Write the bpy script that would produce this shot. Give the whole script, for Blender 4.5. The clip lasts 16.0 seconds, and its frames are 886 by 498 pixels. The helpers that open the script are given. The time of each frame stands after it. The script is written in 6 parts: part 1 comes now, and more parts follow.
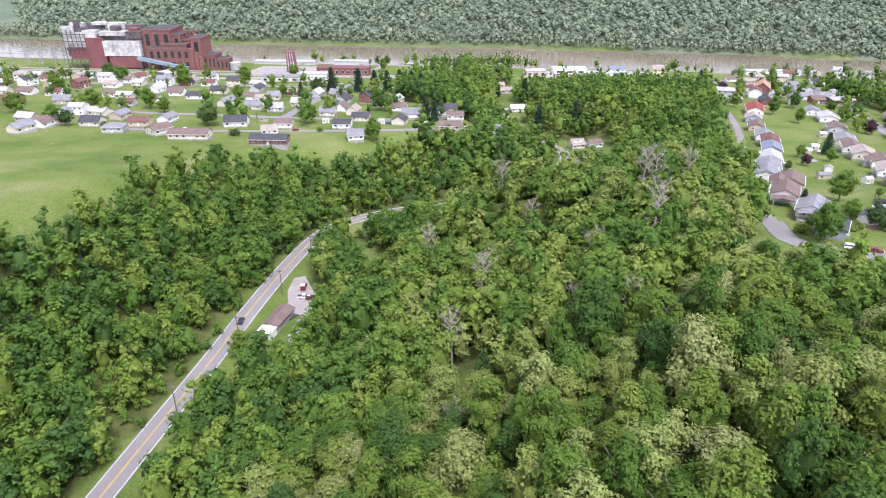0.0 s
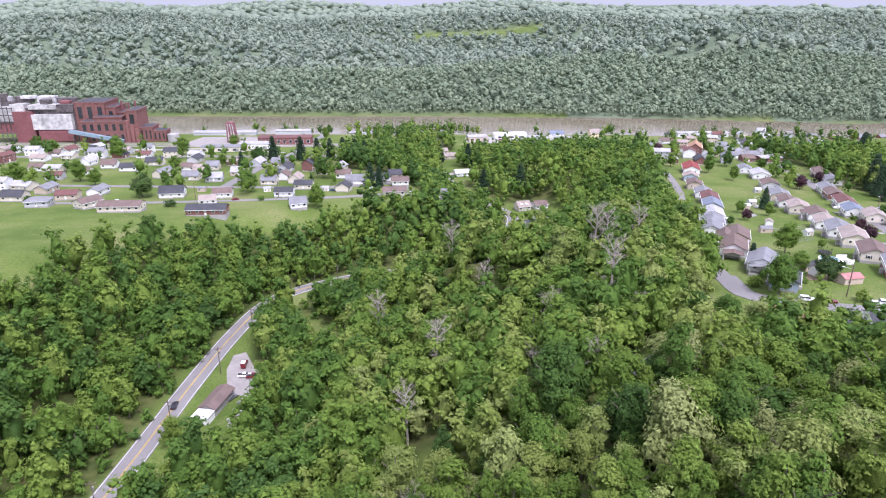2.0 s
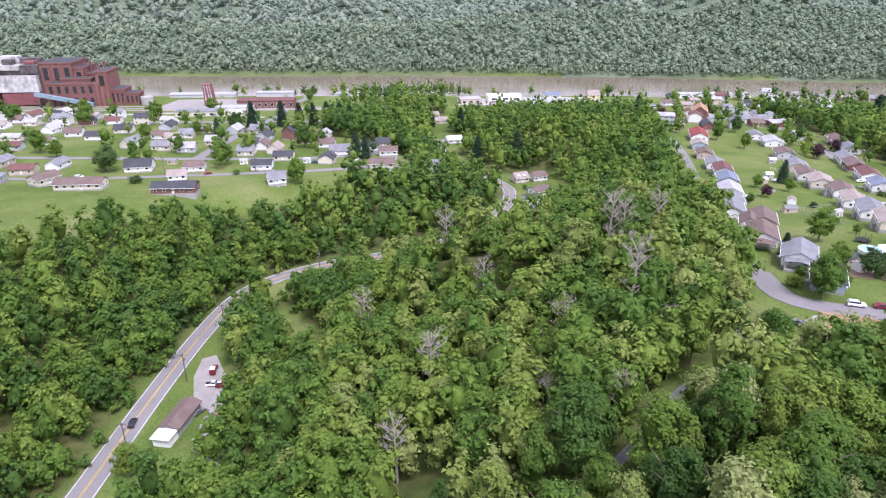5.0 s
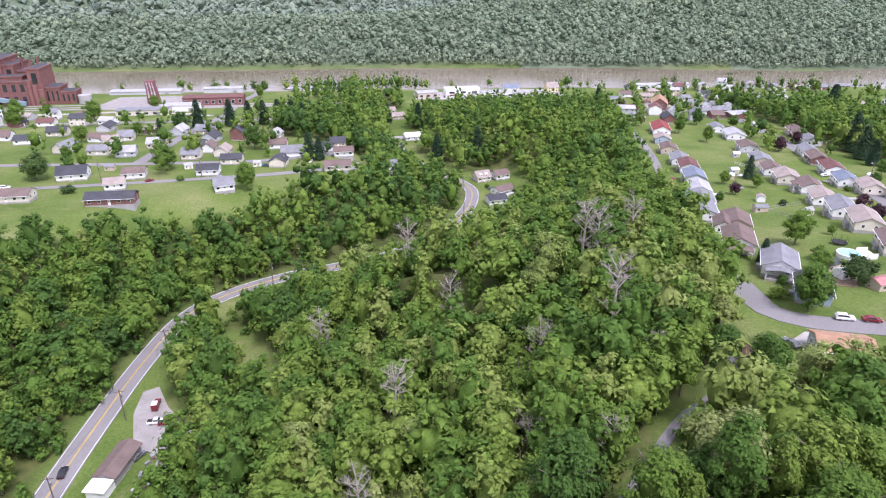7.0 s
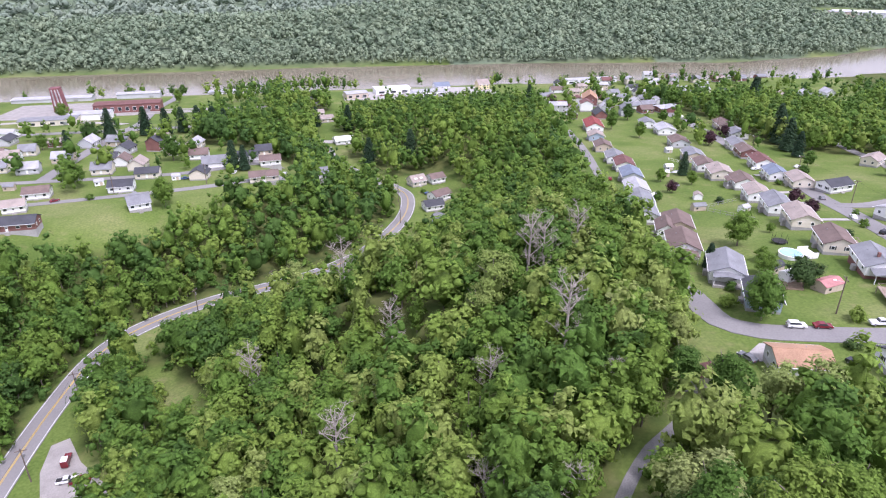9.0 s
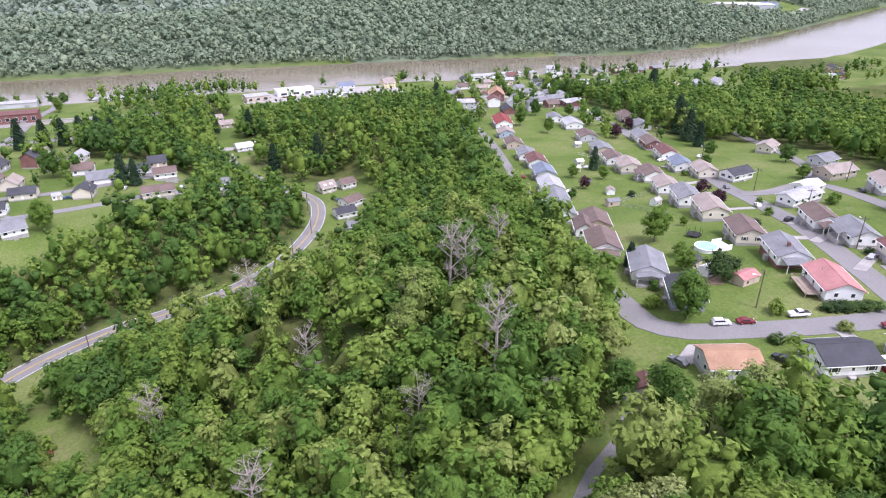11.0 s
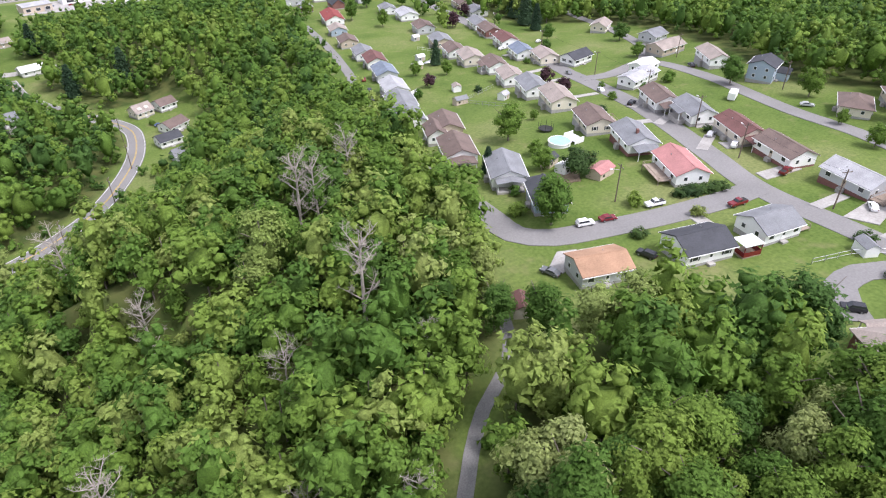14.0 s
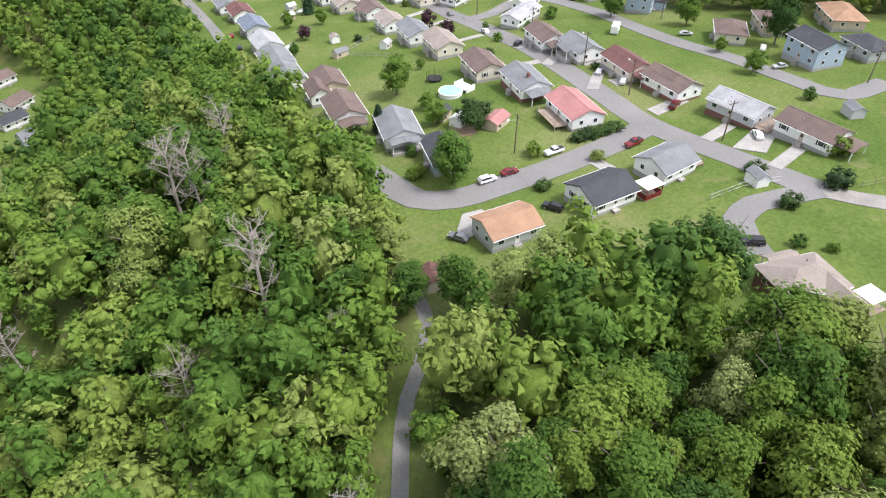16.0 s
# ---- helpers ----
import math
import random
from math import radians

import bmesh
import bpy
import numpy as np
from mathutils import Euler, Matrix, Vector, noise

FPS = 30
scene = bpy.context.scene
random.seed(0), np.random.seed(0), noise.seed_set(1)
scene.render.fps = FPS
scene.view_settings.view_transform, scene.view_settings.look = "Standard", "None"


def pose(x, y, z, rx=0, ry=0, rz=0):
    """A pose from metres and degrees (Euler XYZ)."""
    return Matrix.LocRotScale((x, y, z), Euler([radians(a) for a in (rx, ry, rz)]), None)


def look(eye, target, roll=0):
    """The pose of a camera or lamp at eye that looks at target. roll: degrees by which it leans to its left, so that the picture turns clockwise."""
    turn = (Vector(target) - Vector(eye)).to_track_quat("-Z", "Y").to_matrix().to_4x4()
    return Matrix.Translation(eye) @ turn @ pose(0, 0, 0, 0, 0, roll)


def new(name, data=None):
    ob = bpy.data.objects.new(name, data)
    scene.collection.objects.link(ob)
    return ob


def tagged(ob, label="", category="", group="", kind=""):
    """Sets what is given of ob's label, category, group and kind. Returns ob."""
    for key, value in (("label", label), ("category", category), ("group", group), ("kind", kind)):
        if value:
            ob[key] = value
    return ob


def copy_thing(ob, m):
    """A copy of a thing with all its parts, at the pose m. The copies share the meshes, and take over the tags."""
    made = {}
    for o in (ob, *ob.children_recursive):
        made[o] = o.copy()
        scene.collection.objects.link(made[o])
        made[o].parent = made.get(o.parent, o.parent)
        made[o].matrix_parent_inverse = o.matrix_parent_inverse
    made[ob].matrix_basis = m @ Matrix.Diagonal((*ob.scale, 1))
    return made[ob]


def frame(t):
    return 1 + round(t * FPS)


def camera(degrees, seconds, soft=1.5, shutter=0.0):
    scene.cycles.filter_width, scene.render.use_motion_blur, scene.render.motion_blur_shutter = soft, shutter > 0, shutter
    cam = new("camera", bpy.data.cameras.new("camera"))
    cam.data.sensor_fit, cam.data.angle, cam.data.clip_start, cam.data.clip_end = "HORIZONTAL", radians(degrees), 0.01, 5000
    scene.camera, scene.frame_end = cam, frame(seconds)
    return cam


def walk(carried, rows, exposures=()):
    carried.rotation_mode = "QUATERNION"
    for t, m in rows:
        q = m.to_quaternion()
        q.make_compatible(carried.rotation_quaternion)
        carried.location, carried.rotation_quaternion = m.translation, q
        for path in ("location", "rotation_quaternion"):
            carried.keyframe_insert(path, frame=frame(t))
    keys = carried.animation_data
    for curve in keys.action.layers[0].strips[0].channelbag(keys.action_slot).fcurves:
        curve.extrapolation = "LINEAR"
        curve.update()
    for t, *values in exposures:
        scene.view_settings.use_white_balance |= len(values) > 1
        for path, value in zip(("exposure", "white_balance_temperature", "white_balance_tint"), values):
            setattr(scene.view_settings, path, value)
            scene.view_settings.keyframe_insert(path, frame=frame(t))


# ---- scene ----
cam = camera(68.4, 16.0, soft=1.15)
PATH = [
    (0, (1.303, -1.603, 78.424), (1.143, 0.183, 77.538), 0.2),
    (0.5, (1.021, 0.31, 77.49), (0.891, 2.121, 76.65), 0.1),
    (1, (0.528, 2.348, 76.838), (0.451, 4.182, 76.043), 0.1),
    (1.5, (0.248, 4.019, 75.909), (0.219, 5.873, 75.161), 0.1),
    (2, (0.017, 6.139, 75.003), (0.014, 8.012, 74.303), 0.1),
    (2.5, (-0.369, 9.225, 74.675), (-0.369, 11.106, 73.996), 0.1),
    (3, (-0.284, 13.197, 74.504), (-0.286, 15.067, 73.793), 0.1),
    (3.5, (-0.415, 17.67, 74.535), (-0.415, 19.526, 73.789), 0.1),
    (4, (-0.487, 22.428, 74.603), (-0.485, 24.27, 73.825), 0.1),
    (6.5, (-1.122, 43.801, 75.467), (-1.011, 45.613, 74.627), 0.2),
    (7, (-1.011, 46.655, 75.407), (-0.863, 48.462, 74.562), 0.2),
    (7.5, (-0.855, 49.563, 75.465), (-0.67, 51.364, 74.616), 0.2),
    (8, (-0.647, 52.576, 75.693), (-0.416, 54.37, 74.841), 0.2),
    (8.5, (-0.293, 55.697, 76.123), (-0.011, 57.482, 75.267), 0.1),
    (11, (1.907, 68.252, 75.772), (2.495, 69.957, 74.907), 0.2),
    (11.5, (2.648, 70.515, 75.678), (3.295, 72.173, 74.767), 0.1),
    (12, (3.536, 72.651, 75.441), (4.239, 74.259, 74.483), 0.1),
    (12.5, (4.35, 74.759, 75.205), (5.109, 76.314, 74.201), 0.1),
    (13, (5.046, 76.712, 75.066), (5.86, 78.209, 74.019), 0.2),
    (13.5, (6.039, 78.791, 75.087), (6.905, 80.224, 73.994), 0.2),
    (14, (7.194, 80.607, 75.147), (8.108, 81.975, 74.01), 0.1),
    (14.5, (8.302, 82.538, 74.905), (9.266, 83.838, 73.73), 0.1),
    (15, (9.307, 84.339, 75.032), (10.316, 85.569, 73.82), 0.3),
    (15.5, (10.478, 86.124, 75.058), (11.528, 87.285, 73.813), 0.3),
    (16, (11.683, 87.728, 75.099), (12.77, 88.82, 73.824), 0.4),
]
walk(cam, [(t, look(eye, target, roll)) for t, eye, target, roll in PATH],
     exposures=((0, 1.34, 5850, 25), (2, 1.25, 5700, 30), (3, 1.15, 5650, 32), (4, 1.2, 5700, 31), (8, 1.20, 5750, 30), (12, 1.17, 5800, 27), (16, 1.2, 6150, 15)))

SKY_STRENGTH, SUN_STRENGTH = 0.15, 1.5

# ---- world and sun ----
world = bpy.data.worlds.new("overcast_sky")
scene.world = world
world.use_nodes = True
wn, wl = world.node_tree.nodes, world.node_tree.links
sky = wn.new("ShaderNodeTexSky")
sky.sky_type = "NISHITA"
sky.sun_disc = False
sky.sun_elevation, sky.sun_rotation = radians(55), radians(150)
sky.air_density, sky.dust_density = 1.0, 4.0
grey = wn.new("ShaderNodeHueSaturation")
grey.inputs["Saturation"].default_value = 0.22
wl.new(sky.outputs["Color"], grey.inputs["Color"])
cloud = wn.new("ShaderNodeMix")
cloud.data_type = "RGBA"
cloud.inputs["Factor"].default_value = 0.55
cloud.inputs["B"].default_value = (3.0, 3.15, 3.35, 1)
wl.new(grey.outputs["Color"], cloud.inputs["A"])
wl.new(cloud.outputs["Result"], wn["Background"].inputs["Color"])
wn["Background"].inputs["Strength"].default_value = SKY_STRENGTH
sun = new("sun", bpy.data.lights.new("sun", "SUN"))
sun.data.energy, sun.data.angle, sun.data.color = SUN_STRENGTH, radians(14), (1.0, 0.95, 0.87)
sun.matrix_world = look((0, 0, 300), (-80, 140, 0))


# ---- materials ----
def ramp(nodes, *stops):
    node = nodes.new("ShaderNodeValToRGB")
    while len(node.color_ramp.elements) < len(stops):
        node.color_ramp.elements.new(0.5)
    for e, (p, c) in zip(node.color_ramp.elements, stops):
        e.position, e.color = p, (*c, 1)
    return node


def surface(name, dark, light, rough=0.8, grain=3.0, wear=0.25, bump=0.15, metal=0.0, random_amount=0.0, spec=0.3):
    """A surface with variation at two scales, a fine relief, and a shift from object to object."""
    mat = bpy.data.materials.new(name)
    mat.use_nodes = True
    n, l = mat.node_tree.nodes, mat.node_tree.links
    bsdf = n["Principled BSDF"]
    geo = n.new("ShaderNodeNewGeometry")
    fine, coarse = n.new("ShaderNodeTexNoise"), n.new("ShaderNodeTexNoise")
    fine.inputs["Scale"].default_value, coarse.inputs["Scale"].default_value = grain, wear
    fine.inputs["Detail"].default_value = coarse.inputs["Detail"].default_value = 5
    for t in (fine, coarse):
        l.new(geo.outputs["Position"], t.inputs["Vector"])
    add = n.new("ShaderNodeMath")
    add.operation = "ADD"
    l.new(fine.outputs["Fac"], add.inputs[0])
    l.new(coarse.outputs["Fac"], add.inputs[1])
    r = ramp(n, (0.75, dark), (1.25, light))
    r.color_ramp.elements[0].position, r.color_ramp.elements[1].position = 0.36, 0.64
    half = n.new("ShaderNodeMath")
    half.operation = "MULTIPLY"
    half.inputs[1].default_value = 0.5
    l.new(add.outputs[0], half.inputs[0])
    l.new(half.outputs[0], r.inputs["Fac"])
    colour = r.outputs["Color"]
    if random_amount:
        info, hsv, rng = n.new("ShaderNodeObjectInfo"), n.new("ShaderNodeHueSaturation"), n.new("ShaderNodeMapRange")
        rng.inputs["To Min"].default_value, rng.inputs["To Max"].default_value = 1 - random_amount, 1 + random_amount
        l.new(info.outputs["Random"], rng.inputs["Value"])
        l.new(rng.outputs["Result"], hsv.inputs["Value"])
        l.new(colour, hsv.inputs["Color"])
        colour = hsv.outputs["Color"]
    l.new(colour, bsdf.inputs["Base Color"])
    bsdf.inputs["Roughness"].default_value, bsdf.inputs["Metallic"].default_value = rough, metal
    bsdf.inputs["Specular IOR Level"].default_value = spec
    if bump:
        b = n.new("ShaderNodeBump")
        b.inputs["Strength"].default_value = bump
        b.inputs["Distance"].default_value = 0.05
        l.new(fine.outputs["Fac"], b.inputs["Height"])
        l.new(b.outputs["Normal"], bsdf.inputs["Normal"])
    return mat


def foliage(name, stops, by="object", leaf_spread=0.2, clear=0.3, grain=3.2, rough=(0.72, 1.3)):
    """Leaves: a hue for each tree, slow drift across the wood, lighter and darker sprays, and light that comes through."""
    mat = bpy.data.materials.new(name)
    mat.use_nodes = True
    n, l = mat.node_tree.nodes, mat.node_tree.links
    bsdf = n["Principled BSDF"]
    geo = n.new("ShaderNodeNewGeometry")
    if by == "object":
        tone_of = n.new("ShaderNodeObjectInfo").outputs["Random"]
    else:
        tint = n.new("ShaderNodeAttribute")
        tint.attribute_name = "tone"
        tone_of = tint.outputs["Fac"]
    stand, drift = n.new("ShaderNodeTexNoise"), n.new("ShaderNodeMath")
    stand.inputs["Scale"].default_value = 0.014
    l.new(geo.outputs["Position"], stand.inputs["Vector"])
    drift.operation = "MULTIPLY_ADD"
    drift.inputs[1].default_value, drift.inputs[2].default_value = 0.5, -0.25
    l.new(stand.outputs["Fac"], drift.inputs[0])
    both = n.new("ShaderNodeMath")
    both.operation = "ADD"
    both.use_clamp = True
    l.new(tone_of, both.inputs[0])
    l.new(drift.outputs[0], both.inputs[1])
    r = ramp(n, *stops)
    l.new(both.outputs[0], r.inputs["Fac"])
    hsv, rng = n.new("ShaderNodeHueSaturation"), n.new("ShaderNodeMapRange")
    rng.inputs["To Min"].default_value, rng.inputs["To Max"].default_value = 1 - leaf_spread, 1 + leaf_spread
    l.new(geo.outputs["Random Per Island"], rng.inputs["Value"])
    l.new(rng.outputs["Result"], hsv.inputs["Value"])
    l.new(r.outputs["Color"], hsv.inputs["Color"])
    twig, tone, leafy = n.new("ShaderNodeTexNoise"), n.new("ShaderNodeMapRange"), n.new("ShaderNodeHueSaturation")
    twig.inputs["Scale"].default_value, twig.inputs["Detail"].default_value, twig.inputs["Roughness"].default_value = grain, 3, 0.65
    l.new(geo.outputs["Position"], twig.inputs["Vector"])
    for key, value in (("From Min", 0.3), ("From Max", 0.7), ("To Min", rough[0]), ("To Max", rough[1])):
        tone.inputs[key].default_value = value
    l.new(twig.outputs["Fac"], tone.inputs["Value"])
    l.new(tone.outputs["Result"], leafy.inputs["Value"])
    l.new(hsv.outputs["Color"], leafy.inputs["Color"])
    relief = n.new("ShaderNodeBump")
    relief.inputs["Strength"].default_value, relief.inputs["Distance"].default_value = 0.6, 0.2
    l.new(twig.outputs["Fac"], relief.inputs["Height"])
    l.new(relief.outputs["Normal"], bsdf.inputs["Normal"])
    l.new(leafy.outputs["Color"], bsdf.inputs["Base Color"])
    bsdf.inputs["Roughness"].default_value = 0.65
    bsdf.inputs["Specular IOR Level"].default_value = 0.12
    if clear:
        thin, mix = n.new("ShaderNodeBsdfTranslucent"), n.new("ShaderNodeMixShader")
        l.new(leafy.outputs["Color"], thin.inputs["Color"])
        mix.inputs["Fac"].default_value = clear
        l.new(bsdf.outputs["BSDF"], mix.inputs[1])
        l.new(thin.outputs["BSDF"], mix.inputs[2])
        l.new(mix.outputs[0], n["Material Output"].inputs["Surface"])
    return mat


M = {}
SPRING = [(0.0, (0.060, 0.122, 0.030)), (0.28, (0.092, 0.174, 0.030)), (0.52, (0.134, 0.222, 0.036)), (0.74, (0.186, 0.268, 0.048)), (0.9, (0.240, 0.300, 0.078)), (1.0, (0.30, 0.345, 0.13))]
M["leaf"] = foliage("spring_leaves", SPRING, clear=0.4, grain=4.2)
M["leaf_wood"] = foliage("spring_leaves_of_the_woods", SPRING, "tone", clear=0.35, grain=3.0)
# Greyer, paler greens: distance haze put into the far-bank leaf colour.
M["leaf_far_hazed"] = foliage("hazed_leaves_of_the_far_bank", [(0.0, (0.130, 0.178, 0.112)), (0.5, (0.162, 0.214, 0.135)), (1.0, (0.205, 0.256, 0.160))], "tone", leaf_spread=0.08, clear=0.0, grain=0.6, rough=(0.75, 1.25))
# Paler again, with thicker haze painted in to part the ridges from the bank.
M["leaf_ridge_hazed"] = foliage("hazed_leaves_of_the_far_ridges", [(0.0, (0.145, 0.190, 0.142)), (0.5, (0.175, 0.222, 0.164)), (1.0, (0.212, 0.258, 0.188))], "tone", leaf_spread=0.06, clear=0.0, grain=0.3, rough=(0.85, 1.15))
M["leaf_garden"] = foliage("garden_tree_leaves", SPRING[:3], clear=0.35, grain=4.2)
M["leaf_dark"] = foliage("conifer_needles", [(0.0, (0.018, 0.04, 0.02)), (1.0, (0.035, 0.065, 0.03))], clear=0.1)
M["leaf_silver"] = foliage("silvery_leaves", [(0.0, (0.20, 0.27, 0.065)), (1.0, (0.27, 0.33, 0.105))], clear=0.3)
M["leaf_shrub"] = foliage("dark_shrub_leaves", [(0.0, (0.03, 0.06, 0.02)), (1.0, (0.07, 0.12, 0.03))], clear=0.2)
M["leaf_purple"] = foliage("purple_leaves", [(0.0, (0.03, 0.015, 0.02)), (1.0, (0.06, 0.03, 0.035))], clear=0.1)
M["bark"] = surface("grey_brown_bark", (0.10, 0.085, 0.065), (0.21, 0.18, 0.145), 0.9, 6, 0.5, 0.4)
M["deadwood"] = surface("bleached_deadwood", (0.24, 0.21, 0.18), (0.42, 0.38, 0.33), 0.9, 6, 0.8, 0.3)
M["asphalt"] = surface("worn_asphalt", (0.185, 0.178, 0.172), (0.245, 0.236, 0.23), 0.9, 2.5, 0.07, 0.05)
M["concrete"] = surface("pale_concrete", (0.29, 0.275, 0.255), (0.42, 0.40, 0.375), 0.85, 2, 0.3, 0.1)
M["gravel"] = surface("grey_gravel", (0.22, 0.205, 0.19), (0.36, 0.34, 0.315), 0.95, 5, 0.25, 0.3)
# The gravel again, darkened: shade of the overhanging trees put into its colour.
M["track"] = surface("gravel_with_painted_shade", (0.16, 0.155, 0.15), (0.27, 0.26, 0.25), 0.95, 5, 0.25, 0.3)
M["yellow"] = surface("worn_yellow_paint", (0.45, 0.30, 0.06), (0.6, 0.42, 0.10), 0.8)
M["white_paint"] = surface("worn_white_paint", (0.5, 0.5, 0.48), (0.72, 0.72, 0.70), 0.8)
M["glass"] = surface("dark_window_glass", (0.02, 0.025, 0.03), (0.05, 0.055, 0.06), 0.08, 0.5, 0.2, 0.0, spec=0.6)
M["metal"] = surface("grey_steel", (0.3, 0.3, 0.31), (0.48, 0.48, 0.49), 0.45, 4, 0.5, 0.05, 0.7)
M["wood"] = surface("weathered_deck_wood", (0.22, 0.17, 0.13), (0.38, 0.31, 0.25), 0.85, 8, 0.5, 0.3)
M["pole"] = surface("creosoted_pole_wood", (0.10, 0.075, 0.06), (0.18, 0.14, 0.11), 0.9, 8, 0.8, 0.3)
M["tyre"] = surface("black_rubber", (0.015, 0.015, 0.015), (0.035, 0.035, 0.035), 0.8)
M["dirt"] = surface("brown_bare_earth", (0.20, 0.145, 0.095), (0.33, 0.25, 0.17), 0.95, 2, 0.2, 0.4)


def roofing(name, c, rough=0.85):
    return surface(name, tuple(v * 0.78 for v in c), tuple(min(1, v * 1.22) for v in c), rough, 5, 0.35, 0.35)


ROOF = {k: roofing(k + "_roofing", c) for k, c in {
    "grey": (0.20, 0.205, 0.215), "pale": (0.36, 0.36, 0.37), "dark": (0.06, 0.062, 0.07), "brown": (0.155, 0.115, 0.10), "tan": (0.30, 0.255, 0.225),
    "orange": (0.36, 0.22, 0.14), "pink": (0.40, 0.19, 0.18), "red": (0.24, 0.06, 0.055), "blue": (0.17, 0.20, 0.25), "maroon": (0.15, 0.075, 0.068), "white": (0.74, 0.74, 0.73)}.items()}
WALL = {k: surface(k + "_siding", tuple(v * 0.9 for v in c), c, 0.6, 3, 0.3, 0.08) for k, c in {
    "white": (0.86, 0.86, 0.85), "cream": (0.70, 0.64, 0.54), "blue": (0.38, 0.46, 0.56), "grey": (0.52, 0.53, 0.55), "tan": (0.55, 0.46, 0.37), "yellow": (0.72, 0.62, 0.36)}.items()}
WALL["brick"] = surface("red_brick", (0.165, 0.08, 0.07), (0.25, 0.122, 0.105), 0.9, 6, 0.4, 0.3)
WALL["block"] = surface("grey_block", (0.30, 0.29, 0.28), (0.42, 0.41, 0.40), 0.9, 4, 0.4, 0.2)
PAINT = {k: surface(k + "_car_paint", tuple(v * 0.94 for v in c), c, 0.25, 1, 0.3, 0.0, spec=0.6) for k, c in {
    "white": (0.80, 0.80, 0.80), "silver": (0.45, 0.46, 0.47), "red": (0.17, 0.014, 0.02), "black": (0.02, 0.02, 0.025), "blue": (0.05, 0.09, 0.18), "green": (0.05, 0.12, 0.07), "grey": (0.15, 0.155, 0.165)}.items()}


def ground_material():
    mat = bpy.data.materials.new("grass_and_forest_floor")
    mat.use_nodes = True
    n, l = mat.node_tree.nodes, mat.node_tree.links
    bsdf = n["Principled BSDF"]
    geo = n.new("ShaderNodeNewGeometry")
    big, small, patch = (n.new("ShaderNodeTexNoise") for _ in range(3))
    for t, s in ((big, 0.035), (small, 1.4), (patch, 0.22)):
        t.inputs["Scale"].default_value, t.inputs["Detail"].default_value = s, 6
        l.new(geo.outputs["Position"], t.inputs["Vector"])
    a = ramp(n, (0.35, (0.086, 0.136, 0.031)), (0.5, (0.120, 0.170, 0.043)), (0.68, (0.175, 0.200, 0.078)))
    l.new(big.outputs["Fac"], a.inputs["Fac"])
    b = ramp(n, (0.3, (0.75, 0.78, 0.7)), (0.7, (1.2, 1.15, 1.1)))
    l.new(small.outputs["Fac"], b.inputs["Fac"])
    c = ramp(n, (0.58, (0, 0, 0)), (0.75, (1, 1, 1)))
    l.new(patch.outputs["Fac"], c.inputs["Fac"])
    m1, m2 = n.new("ShaderNodeMix"), n.new("ShaderNodeMix")
    m1.data_type = m2.data_type = "RGBA"
    m1.blend_type = "MULTIPLY"
    m1.inputs["Factor"].default_value = 1.0
    l.new(a.outputs["Color"], m1.inputs["A"])
    l.new(b.outputs["Color"], m1.inputs["B"])
    scale = n.new("ShaderNodeMath")
    scale.operation = "MULTIPLY"
    scale.inputs[1].default_value = 0.45
    l.new(c.outputs["Color"], scale.inputs[0])
    l.new(scale.outputs[0], m2.inputs["Factor"])
    l.new(m1.outputs["Result"], m2.inputs["A"])
    m2.inputs["B"].default_value = (0.24, 0.21, 0.11, 1)
    cover, litter, m3 = n.new("ShaderNodeAttribute"), ramp(n, (0.35, (0.05, 0.075, 0.02)), (0.65, (0.11, 0.12, 0.04))), n.new("ShaderNodeMix")
    cover.attribute_name = "woodland"
    m3.data_type = "RGBA"
    l.new(patch.outputs["Fac"], litter.inputs["Fac"])
    l.new(cover.outputs["Fac"], m3.inputs["Factor"])
    l.new(m2.outputs["Result"], m3.inputs["A"])
    l.new(litter.outputs["Color"], m3.inputs["B"])
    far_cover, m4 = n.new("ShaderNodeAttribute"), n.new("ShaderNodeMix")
    far_cover.attribute_name = "hazed_far_canopy"
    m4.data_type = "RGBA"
    # Far ground painted like the hazed leaves, so gaps between crowns stay pale.
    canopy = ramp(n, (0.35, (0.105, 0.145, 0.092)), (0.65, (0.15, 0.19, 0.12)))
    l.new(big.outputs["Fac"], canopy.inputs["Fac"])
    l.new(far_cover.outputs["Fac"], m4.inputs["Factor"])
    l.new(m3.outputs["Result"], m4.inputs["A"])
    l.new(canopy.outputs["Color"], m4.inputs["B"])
    l.new(m4.outputs["Result"], bsdf.inputs["Base Color"])
    bsdf.inputs["Roughness"].default_value = 0.95
    bsdf.inputs["Specular IOR Level"].default_value = 0.1
    bp = n.new("ShaderNodeBump")
    bp.inputs["Strength"].default_value, bp.inputs["Distance"].default_value = 0.5, 0.15
    l.new(small.outputs["Fac"], bp.inputs["Height"])
    l.new(bp.outputs["Normal"], bsdf.inputs["Normal"])
    return mat


